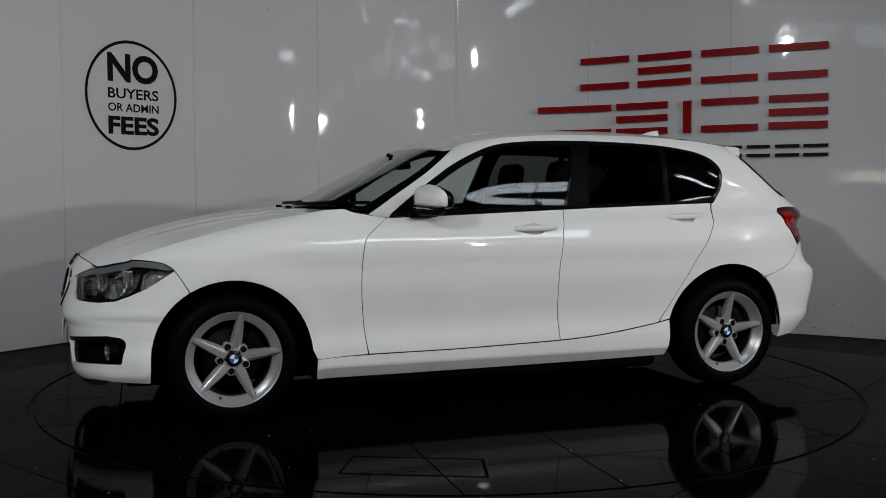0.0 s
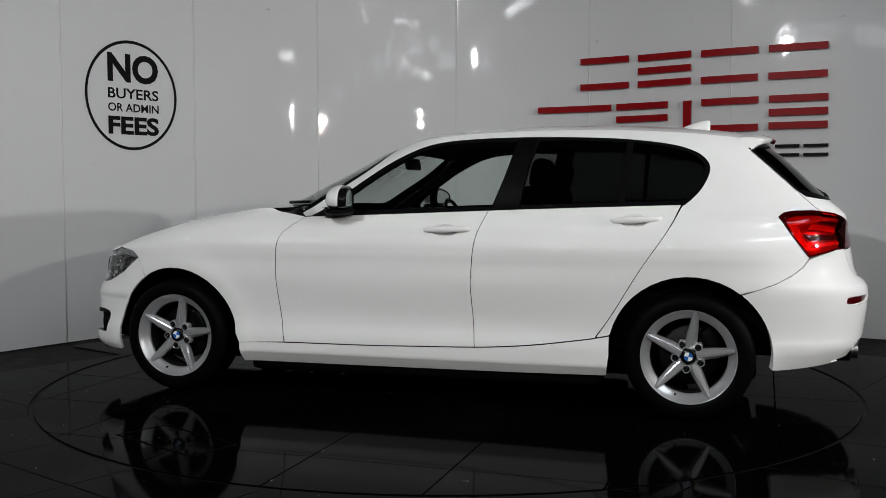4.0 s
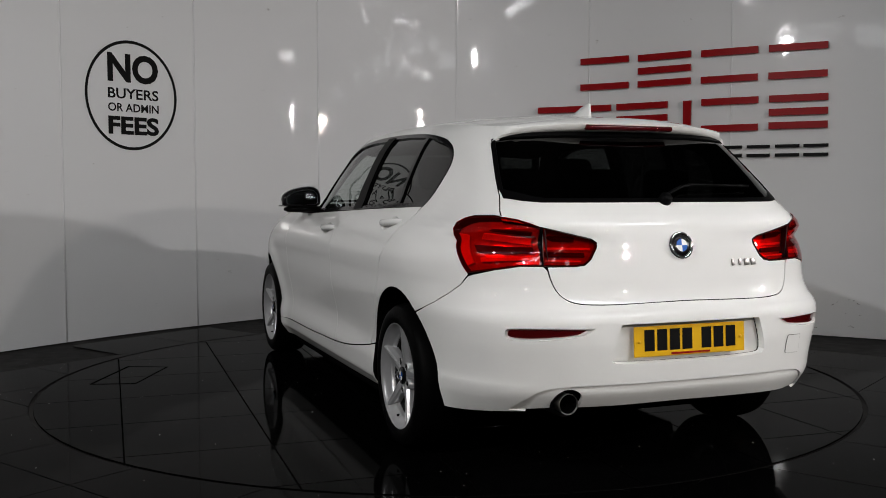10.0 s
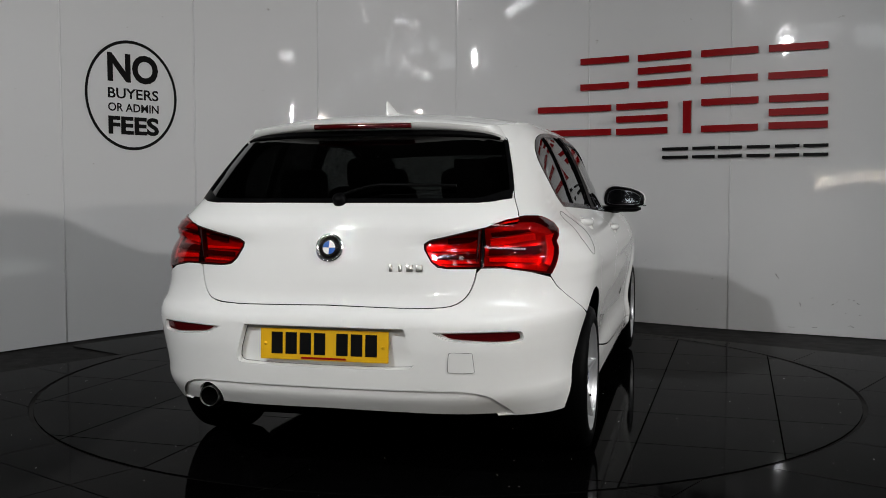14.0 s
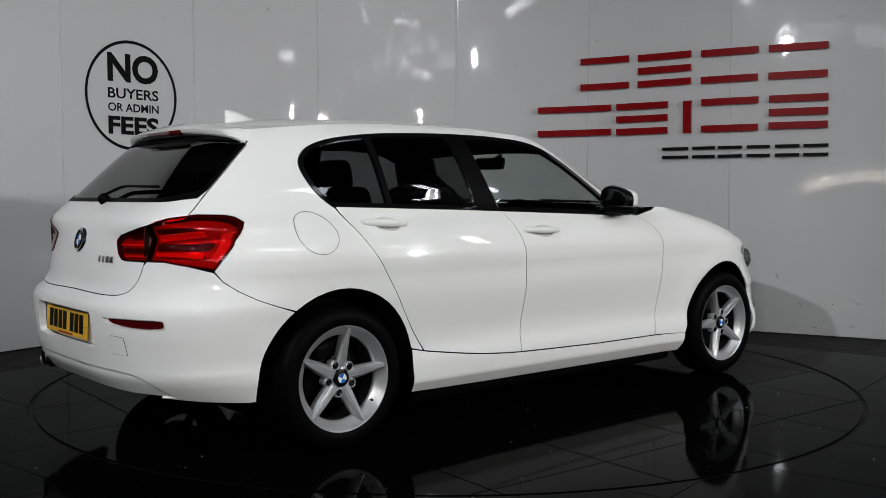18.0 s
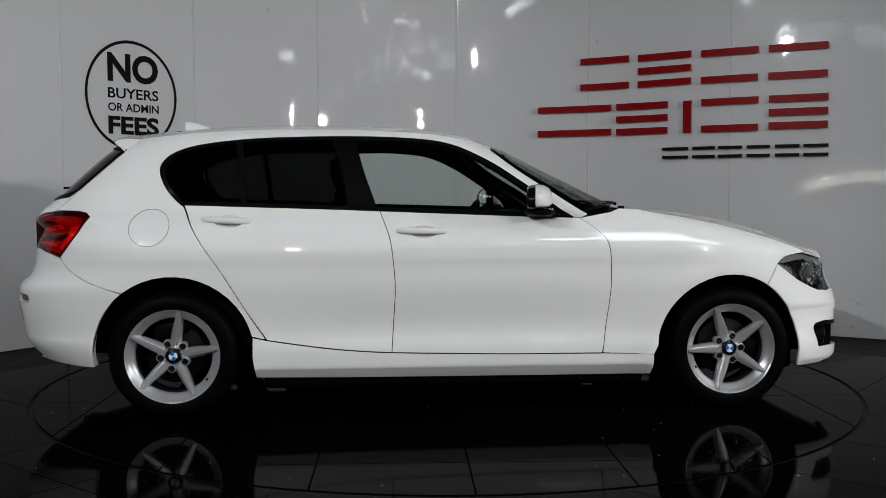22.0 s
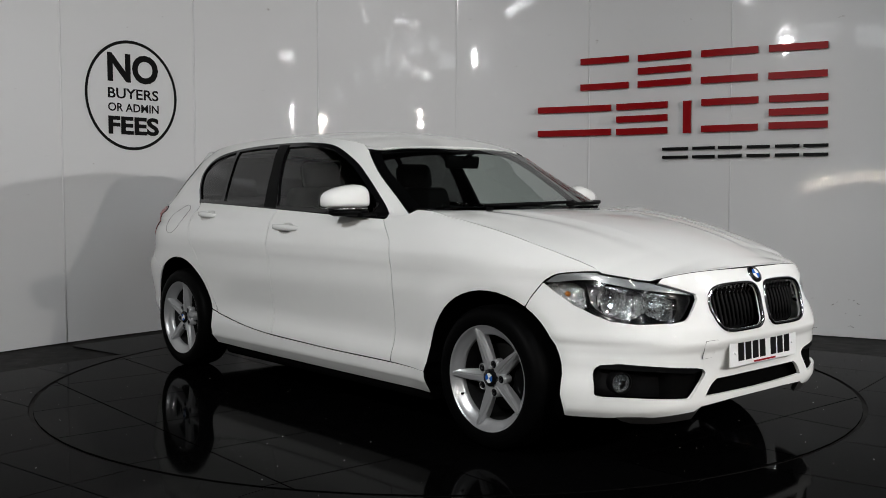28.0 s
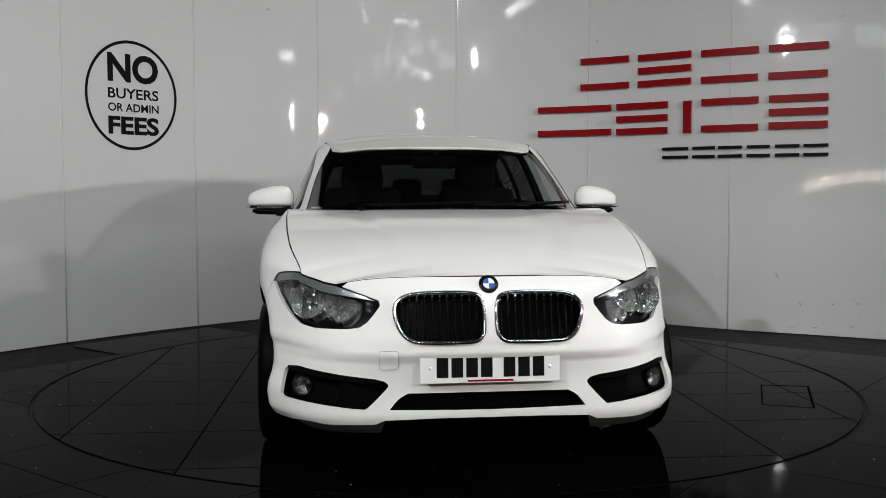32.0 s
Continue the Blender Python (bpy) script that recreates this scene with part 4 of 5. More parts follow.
        strips = [(LAMP_BRIGHT, by_x_rear(pairs("-1.865,.800 -1.81,.868 -1.785,.918 -1.83,.905 -1.845,.868 -1.885,.812"))),
                  (LAMP_BRIGHT, by_y_rear(pairs(".735,.815 .65,.822 .575,.824 .575,.838 .65,.838 .735,.832"))),
                  (LAMP_BRIGHT, by_y_rear(pairs(".72,.893 .65,.886 .575,.880 .575,.894 .65,.902 .72,.912"))),
                  (LAMP_DARK, by_y_rear(pairs(".74,.850 .65,.850 .572,.848 .572,.872 .65,.874 .74,.880"))),
                  (LAMP_DARK, by_y_rear(pairs(".70,.938 .64,.925 .58,.915 .58,.905 .65,.912 .71,.925")))]
        for m, lp in strips:
            sheet("light_guide", lp, rear, m, lenses["tail_light"], step=(.03, .02), depth=.008, lift=-.008, mirror=s < 0)
        for m, z0, z1, y1 in ((LAMP_BRIGHT, .862, .872, .372), (LAMP_DARK, .836, .854, .395), (LAMP_BRIGHT, .818, .826, .41), (LAMP_DARK, .888, .902, .43)):
            lp = by_y_rear([(.538, z0), (.538, z1), (y1, z1 - .004), (y1, z0 - .002)])
            sheet("light_guide", lp, rear, m, lenses["tailgate_light"], step=(.03, .02), depth=.008, lift=-.008, mirror=s < 0)


make_lamps()


def make_wheel():
    """A five-spoke alloy wheel with its tyre; its axle is the y axis, its outer face towards +y."""
    w = new("wheel")
    bm = bmesh.new()
    T = .302
    prof = [(.208, -.098), (.212, -.102), (.255, -.108), (.283, -.100), (.297, -.080), (T, -.05), (T, 0), (T, .05), (.297, .080), (.283, .100), (.255, .108), (.222, .104), (.216, .098)]
    lathe(bm, prof, 72)
    bmesh.ops.recalc_face_normals(bm, faces=bm.faces)
    part("tyre", bm, RUBBER, w, "black rubber tyre")
    bm = bmesh.new()
    lathe(bm, [(.216, .090), (.222, .094), (.2245, .1005), (.222, .1035), (.218, .1025), (.214, .094), (.198, .080), (.184, .070), (.179, .064), (.178, .050)], 72)
    part("rim", bm, ALLOY, w, "silver alloy rim")
    bm = bmesh.new()
    lathe(bm, [(.178, .052), (.180, .02), (.186, -.09), (.212, -.100), (.216, -.106)], 60)
    part("rim_barrel", bm, BARREL, w, "inner rim coloured dark for the shade behind the spokes")
    # spokes: a raised rib on one side of a groove, a falling flank on the other
    for k in range(5):
        bm = bmesh.new()
        rot = Matrix.Rotation(radians(-90 + 72 * k), 4, "Y")
        rows = []
        for r, h, top in ((.040, .026, .074), (.062, .0265, .077), (.085, .0265, .080), (.115, .0245, .084), (.150, .0205, .0885), (.180, .0165, .0925), (.200, .0140, .0960), (.211, .0105, .0965)):
            rows.append([bm.verts.new(rot @ Vector((r, y, t))) for t, y in ((-h, .045), (-h, top - .014), (-h * .72, top - .001), (-h * .02, top), (h * .06, top - .0035), (h * .20, top - .0035), (h * .30, top - .001), (h * .55, top - .004), (h, top - .020), (h, .045))])
        for a, b in zip(rows, rows[1:]):
            for j in range(9):
                bm.faces.new((a[j], a[j + 1], b[j + 1], b[j]))
        bm.faces.new(rows[-1])
        bmesh.ops.recalc_face_normals(bm, faces=bm.faces)
        part("spoke", bm, ALLOY, w, smooth=False)
    # hub flange with a lobe for each bolt
    bm = bmesh.new()
    rings = []
    for f, y in ((.50, .066), (.52, .0735), (.60, .0745), (.93, .0715), (1.0, .066), (1.0, .035)):
        rings.append([bm.verts.new((R * math.cos(a), y, R * math.sin(a))) for a, R in ((2 * math.pi * j / 100, f * (.068 + .0155 * math.cos(5 * (2 * math.pi * j / 100 - radians(126))))) for j in range(100))])
    for A, B in zip(rings, rings[1:]):
        for j in range(100):
            bm.faces.new((A[j], A[(j + 1) % 100], B[(j + 1) % 100], B[j]))
    part("hub", bm, ALLOY, w)
    for k in range(5):
        a = radians(90 + 36 + 72 * k)
        m = Matrix.Translation((.0615 * math.cos(a), 0, .060 * math.sin(a)))
        bm = bmesh.new()
        lathe(bm, [(.0185, .066), (.0180, .0765), (.0165, .0775), (.0155, .0755), (.0150, .0735)], 20, m)
        part("bolt_pocket", bm, ALLOY, w)
        bm = bmesh.new()
        lathe(bm, [(.0155, .0750), (.0090, .0752), (.0088, .0765), (.0065, .0775), (.0055, .0755), (.0005, .0755)], 14, m)
        part("wheel_bolt", bm, GLOSS_BLACK, w)
    bm = bmesh.new()
    lathe(bm, [(.0365, .072), (.0365, .080), (.034, .0835), (.0005, .085)], 32)
    part("centre_cap", bm, GLOSS_BLACK, w)
    for k in range(4):
        bm = bmesh.new()
        c = bm.verts.new((0, .0862, 0))
        ring = [bm.verts.new((.0205 * math.cos(radians(90 * k + 9 * j)), .0855, .0205 * math.sin(radians(90 * k + 9 * j)))) for j in range(11)]
        for p, q in zip(ring, ring[1:]):
            bm.faces.new((c, q, p))
        part("cap_quarter", bm, (WHITE, BLUE)[k % 2], w)
    bm = bmesh.new()
    lathe(bm, [(.0005, .0), (.135, .0), (.140, -.004), (.140, -.025), (.0005, -.025)], 48)
    part("brake_disc", bm, STEEL, w)
    bm = bmesh.new()
    box(bm, pose(-.10, -.01, .07, 0, 40, 0), .07, .09, .16, .015)
    part("brake_caliper", bm, BLACK, w)
    bm = bmesh.new()
    lathe(bm, [(.005, .05), (.005, .083), (.0005, .084)], 10, Matrix.Translation((.03, 0, -.188)))
    part("valve", bm, BLACK, w)
    return w


WHEEL = make_wheel()


def place_wheels():
    first = True
    for x, s, a in ((1.345, 1, -10.5), (-1.345, 1, -9), (1.345, -1, -52.5), (-1.345, -1, 63)):
        m = Matrix.Translation((x, s * .768, .302)) @ (Matrix() if s > 0 else Matrix.Rotation(math.pi, 4, "Z")) @ Matrix.Rotation(radians(a), 4, "Y")
        w = WHEEL if first else copy_thing(WHEEL, m)
        first = False
        w.parent = CAR
        w.matrix_basis = m


place_wheels()


def make_chassis():
    # plain black boxes; the low ones are added to stop light under the car
    for name, x, z, sx, sy, sz in (("underbody", 0, .33, 1.85, 1.60, .26), ("low_light_block", 0, .165, 1.86, 1.60, .08), ("front_undertray", 1.75, .36, .55, 1.10, .25), ("rear_undertray", -1.75, .40, .60, 1.15, .25),
                                   ("engine_bay", 1.3, .55, 1.0, .95, .40), ("boot_floor", -1.35, .55, 1.0, .95, .40), ("front_light_block", 1.32, .20, 1.00, 1.04, .13), ("rear_light_block", -1.23, .205, .86, 1.04, .13)):
        bm = bmesh.new()
        box(bm, pose(x, 0, z), sx, sy, sz, .03)
        part(name, bm, JOINT, CAR)
    for x in (1.345, -1.345):
        for s in (1, -1):
            bm = bmesh.new()
            n, R = 28, .3635 if x > 0 else .3735
            rows = []
            for i in range(n + 1):
                a = radians(3 + 174 * i / n)
                edge = side_y(x + R * math.cos(a), .30 + R * math.sin(a), x < 0) - .005
                rows.append([bm.verts.new((x + R * math.cos(a) * k, s * y, .30 + R * math.sin(a) * k)) for y, k in ((edge, 1.0), (.74, 1.0), (.48, 1.0), (.48, .02))])
            for a, b in zip(rows, rows[1:]):
                for j in range(3):
                    bm.faces.new((a[j], a[j + 1], b[j + 1], b[j]))
            part("wheel_arch_liner", bm, JOINT, CAR)


make_chassis()

# ---- car details ----
def skin_pose(surf, u, z, side=1, lift=0.0, roll=0.0):
    """A pose on the skin: its y axis out of the surface, z up along it."""
    e = 1e-3
    p = Vector(surf(u, z))
    a, b = Vector(surf(u + e, z)) - Vector(surf(u - e, z)), Vector(surf(u, z + e)) - Vector(surf(u, z - e))
    n = a.cross(b).normalized()
    if n.dot(p - Vector((p.x * .6, 0, .45))) < 0:
        n.negate()
    if side < 0:
        p.y, n.y, b.y = -p.y, -n.y, -b.y
    up = (b - n * b.dot(n)).normalized()
    x = n.cross(up).normalized()
    m = Matrix((x, n, up)).transposed().to_4x4()
    m.translation = p + n * lift
    return m @ Matrix.Rotation(radians(roll), 4, "Y")


def roundel(name, m, r, ring=True):
    """A round badge with blue and white quarters; y is its front."""
    bm = bmesh.new()
    if ring:
        lathe(bm, [(r * 1.36, -.004), (r * 1.34, .004), (r * 1.25, .009), (r * 1.12, .010), (r * 1.02, .006)], 40, m)
    else:
        lathe(bm, [(r * 1.04, -.004), (r * 1.03, .005), (r * .98, .0065)], 40, m)
    base = part(name, bm, CHROME, CAR, "round badge with blue and white quarters in a chrome ring")
    bm = bmesh.new()
    lathe(bm, [(r * 1.02, .004), (r * .98, .0075), (r * .6, .0085), (.0005, .009)], 40, m)
    part("badge_disc", bm, GLOSS_BLACK, base)
    for k in range(4):
        bm = bmesh.new()
        c = bm.verts.new(m @ Vector((0, .0098, 0)))
        q = [bm.verts.new(m @ Vector((r * .6 * math.cos(radians(90 * k + 9 * j)), .0092, r * .6 * math.sin(radians(90 * k + 9 * j))))) for j in range(11)]
        for a, b in zip(q, q[1:]):
            bm.faces.new((c, b, a))
        part("badge_quarter", bm, (BLUE, WHITE)[k % 2], base)
    return base


def flap(line, surf):
    """A small square cover with a thin dark joint round it."""
    cu, cz = sum(p[0] for p in line) / len(line), sum(p[1] for p in line) / len(line)
    inner = [(cu + (u - cu) * .972, cz + (z - cz) * .972) for u, z in line]
    cover = sheet("tow_eye_cover", inner, surf, PAINT, CAR, step=(.015, .015), depth=.002, lift=.0030)
    sheet("cover_joint", line, surf, INK, cover, holes=[inner], step=(.015, .015), depth=.001, lift=.0024)


def make_front_details():
    for s in (1, -1):
        loop = rounded(pairs(".022,.60 .024,.655 .040,.689 .085,.700 .19,.701 .27,.697 .322,.683 .348,.652 .348,.612 .328,.562 .294,.532 .24,.523 .11,.523 .055,.527 .028,.550"), 4)
        loop = [(solve(lambda u: wrap(u, z, False)[1], y, 0.0, 1.0), z) for y, z in loop]
        bm = bmesh.new()
        pts = []
        for u, z in loop:
            p = Vector(lower(u, z))
            pts.append((p.x + .002, p.y * s, p.z))
        tube(bm, pts, .0085, 8, closed=True)
        grille = FRONT[("grille", s > 0)]
        part("grille_frame", bm, CHROME, grille, "chrome kidney grille frame")
        for k in range(11):
            y = .045 + .0275 * k
            hi = .694 - .25 * max(0, y - .29) ** 1.0
            lo = .530 + max(0, y - .27) * .9
            bm = bmesh.new()
            rows = []
            for j in range(9):
                z = lo + (hi - lo) * j / 8
                u = solve(lambda q: wrap(q, z, False)[1], y, 0.0, 1.0)
                x = lower(u, z)[0]
                d = .020 + .018 * (2 * j / 8 - 1) ** 2
                rows.append([bm.verts.new((x - a, s * (y + b), z)) for a, b in ((d, 0), (.04, -.0045), (.04, .0045))])
            for a, b in zip(rows, rows[1:]):
                for j in range(3):
                    bm.faces.new((a[j], a[(j + 1) % 3], b[(j + 1) % 3], b[j]))
            part("grille_slat", bm, BLACK, grille)
            u = solve(lambda q: wrap(q, hi - .004, False)[1], y, 0.0, 1.0)
            x = lower(u, hi - .004)[0]
            bm = bmesh.new()
            tube(bm, [(x - .010, s * y, hi - .004), (x - .014, s * y, hi - .014), (x - .020, s * y, hi - .034)], .0032, 6)
            part("slat_tip", bm, CHROME, grille)
        # fog lamp
        z, y = .352, .712
        u = solve(lambda q: wrap(q, z, False)[1], y, 0.0, 1.0)
        p = skin_pose(lower, u, z, s, -.038).translation
        m = Matrix.Translation(p) @ Matrix.Rotation(radians(-90 + 24 * s), 4, "Z")
        bm = bmesh.new()
        lathe(bm, [(.045, -.02), (.044, .018), (.040, .022), (.037, .018)], 28, m)
        lamp = part("fog_lamp", bm, BLACK, CAR)
        bm = bmesh.new()
        lathe(bm, [(.037, .014), (.028, -.004), (.012, -.012), (.0005, -.013)], 12, m)
        part("fog_reflector", bm, FOG_SILVER, lamp, smooth=False)
        bm = bmesh.new()
        lathe(bm, [(.0005, .010), (.010, .008), (.013, .002), (.013, -.010)], 14, m)
        part("fog_bulb", bm, CHROME, lamp)
        bm = bmesh.new()
        lathe(bm, [(.038, .018), (.025, .024), (.0005, .026)], 28, m)
        part("fog_lens", bm, CLEAR, lamp)
        # winglet bar over the fog opening and dark lip under the corner
        bar = by_y(pairs(".39,.378 .42,.386 .60,.405 .70,.415 .742,.407 .745,.394 .70,.392 .60,.384 .44,.367"))
        sheet("fog_trim", bar, lower, BLACK, FRONT[("fog_insert", s > 0)], step=(.02, .012), depth=.02, lift=.002, mirror=s < 0, label="black trim bar over the fog lamp")
        lip = by_y(pairs(".385,.222 .42,.213 .60,.207 .66,.206 .712,.206 .690,.190 .655,.178 .60,.172 .40,.174"))
        sheet("corner_lip", lip, lower, LIP, CAR, step=(.02, .012), depth=.02, lift=-.004, mirror=s < 0, label="dark grey lip under the bumper")
    # tow eye cover
    cover = by_y(rounded(pairs("-.405,.492 -.405,.492 -.345,.494 -.338,.486 -.338,.430 -.345,.424 -.398,.421 -.405,.428"), 2))
    flap(cover, lower)
    roundel("front_badge", skin_pose(lower, 0.0, .727, 1, .002), .0365, False)
    # front plate
    m = Matrix.Translation((2.098, 0, .428)) @ Matrix.Rotation(radians(-3), 4, "Y")
    plate("front_number_plate", m, 1, WHITE_PLATE, "white front number plate with black bars")


def plate(name, m, s, material, label):
    """A number plate, its face towards s on x; the characters stand as plain bars."""
    bm = bmesh.new()
    box(bm, m, .004, .52 if s > 0 else .485, .111, .0015)
    ob = part(name, bm, material, CAR, label, smooth=False)
    y = -.178
    for k in range(7):
        if k == 4:
            y += .030
        bm = bmesh.new()
        box(bm, m @ Matrix.Translation((s * .003, -s * -1 * y if s < 0 else y, .004)), .001, .043, .078)
        part("plate_bar", bm, INK, ob, smooth=False)
        y += .0545
    bm = bmesh.new()
    box(bm, m @ Matrix.Translation((s * .003, 0, -.0475)), .001, .17, .007)
    part("plate_strip", bm, RED_SIGN, ob, smooth=False)
    for y in (-.222, .222):
        bm = bmesh.new()
        lathe(bm, [(.0065, .0), (.006, .004), (.0005, .005)], 12, m @ Matrix.Translation((s * .002, y, 0)) @ Matrix.Rotation(radians(-90 * s), 4, "Z"))
        part("plate_screw", bm, material, ob)


def make_rear_details():
    plate("rear_number_plate", Matrix.Translation((-2.172, 0, .525)) @ Matrix.Rotation(radians(3), 4, "Y"), -1, YELLOW_PLATE, "yellow rear number plate with black bars")
    m = skin_pose(rear, 0.0, .868, 1, .003)
    roundel("rear_badge", m, .040, True)
    for k in range(4):
        q = by_y_rear([(-.232 - .034 * k, .800)])[0]
        bm = bmesh.new()
        box(bm, skin_pose(rear, q[0], .800, 1, .003), .024 if k > 1 else .012, .005, .026, .002)
        part("model_badge_bar", bm, PIPE, TAILGATE[0])
    # tailpipe in a notch of the valance; a black ring is added for its shade
    face = solve(lambda k: wrap(k, .34, True)[1], .48, 2.0, 3.0)
    face = wrap(face, .34, True)[0]
    at = Matrix.Translation((face + .020, .48, .307)) @ Matrix.Rotation(radians(90), 4, "Z")
    bm = bmesh.new()
    lathe(bm, [(.0525, -.12), (.0525, -.022), (.050, -.020), (.042, -.030), (.041, -.12)], 32, at)
    part("tailpipe_surround", bm, BLACK, CAR)
    bm = bmesh.new()
    lathe(bm, [(.034, -.12), (.036, -.02), (.0385, .012), (.0376, .0145), (.0358, .012), (.0350, .006)], 32, at)
    pipe = part("tailpipe", bm, PIPE, CAR, "round steel tailpipe")
    bm = bmesh.new()
    lathe(bm, [(.0350, .008), (.0335, -.050), (.0005, -.052)], 32, at)
    part("pipe_bore", bm, JOINT, pipe)
    cover = by_y_rear(rounded(pairs("-.535,.512 -.535,.512 -.465,.515 -.455,.508 -.45,.448 -.46,.442 -.535,.440 -.54,.448"), 2))
    flap(cover, rear)
    # spoiler over the rear window, with cheeks down to the glass
    bm = bmesh.new()
    cols, n = [], 36
    w_top, w_low = side_y(-1.56, 1.328) + .002, side_y(-1.60, 1.268) + .003
    for i in range(n + 1):
        s = -1 + 2 * i / n
        s = math.copysign(abs(s) ** .8, s)
        k = abs(s)
        x0, xe, zr = -1.60 + .048 * k ** 3, -1.742 + .066 * k ** 3, 1.353 - .025 * k ** 2.5
        z0 = roof(x0, s * w_top)[2] + .0015
        drop = k ** 7
        xb, zb = -1.665 + .058 * drop, zr - .046 - .020 * drop
        prof = [(x0, w_top, z0), ((x0 + xe) / 2, w_top - .004, (z0 + zr) / 2 + .009 * (1 - .6 * k)), (xe + .018, w_top - .016, zr + .0025), (xe, w_top - .020, zr - .006), (xe + .006, w_top - .018, zr - .022),
                ((xe + xb) / 2, (w_top + w_low) / 2 - .008, (zr + zb) / 2 - .010 * (1 - drop)), (xb, w_low, zb), (xb + .03, w_low - .03, zb + .03)]
        cols.append([bm.verts.new((x, s * w, z)) for x, w, z in prof])
    for p, q in zip(cols, cols[1:]):
        for j in range(7):
            bm.faces.new((p[j], q[j], q[j + 1], p[j + 1]))
    for end in (cols[0], cols[-1]):
        c = bm.verts.new(sum((v.co for v in end[:7]), Vector()) / 7 + Vector((0, math.copysign(.004, end[0].co.y), 0)))
        for j in range(6):
            bm.faces.new((end[j], end[j + 1], c))
        bm.faces.new((end[6], end[0], c))
    bmesh.ops.recalc_face_normals(bm, faces=bm.faces)
    for e in bm.edges:
        if len(e.link_faces) == 2 and e.calc_face_angle() > .9:
            e.smooth = False
    part("spoiler", bm, PAINT, CAR, "white roof spoiler over the rear window")
    bm = bmesh.new()
    pts = [(-1.738 + .10 * (abs(y) / .565) ** 3, y, 1.330) for y in (-.2, -.1, 0, .1, .2)]
    tube(bm, pts, .0150, 8, .75)
    part("brake_light", bm, DARK_RED, CAR, "dark red high brake light")
    # aerial fin
    bm = bmesh.new()
    rows = []
    for f, h, w in ((0, .0, .030), (.25, .022, .030), (.5, .040, .026), (.75, .054, .018), (.93, .060, .010), (1.0, .056, .006)):
        x = -1.255 - .165 * f
        z0 = roof(x, 0)[2] - .004
        rows.append([bm.verts.new((x - k * .0, s, z0 + t)) for s, t, k in ((-w, 0, 0), (-w * .45, h * .55, 0), (-.002, h, 0), (.002, h, 0), (w * .45, h * .55, 0), (w, 0, 0))])
    for a, b in zip(rows, rows[1:]):
        for j in range(5):
            bm.faces.new((a[j], a[j + 1], b[j + 1], b[j]))
    bm.faces.new(rows[-1][::-1])
    bmesh.ops.recalc_face_normals(bm, faces=bm.faces)
    part("aerial_fin", bm, PAINT, CAR, "white shark fin aerial")
    # rear wiper
    m = skin_pose(rear, 0.0, 1.035, 1, .01)
    bm = bmesh.new()
    lathe(bm, [(.026, -.01), (.024, .014), (.015, .022), (.0005, .023)], 20, m)
    base = part("rear_wiper", bm, BLACK, CAR, "black rear wiper")
    bm = bmesh.new()
    arm = []
    for t in range(9):
        y, z = .01 - .44 * t / 8, 1.035 + .05 * math.sin(min(1, t / 3) * 1.57)
        q = by_y_rear([(y, z)])[0]
        p = skin_pose(rear, q[0], z, 1, .022 - .010 * t / 8).translation
        arm.append(p)
    tube(bm, arm, .009, 6, .7)
    part("wiper_arm", bm, BLACK, base)


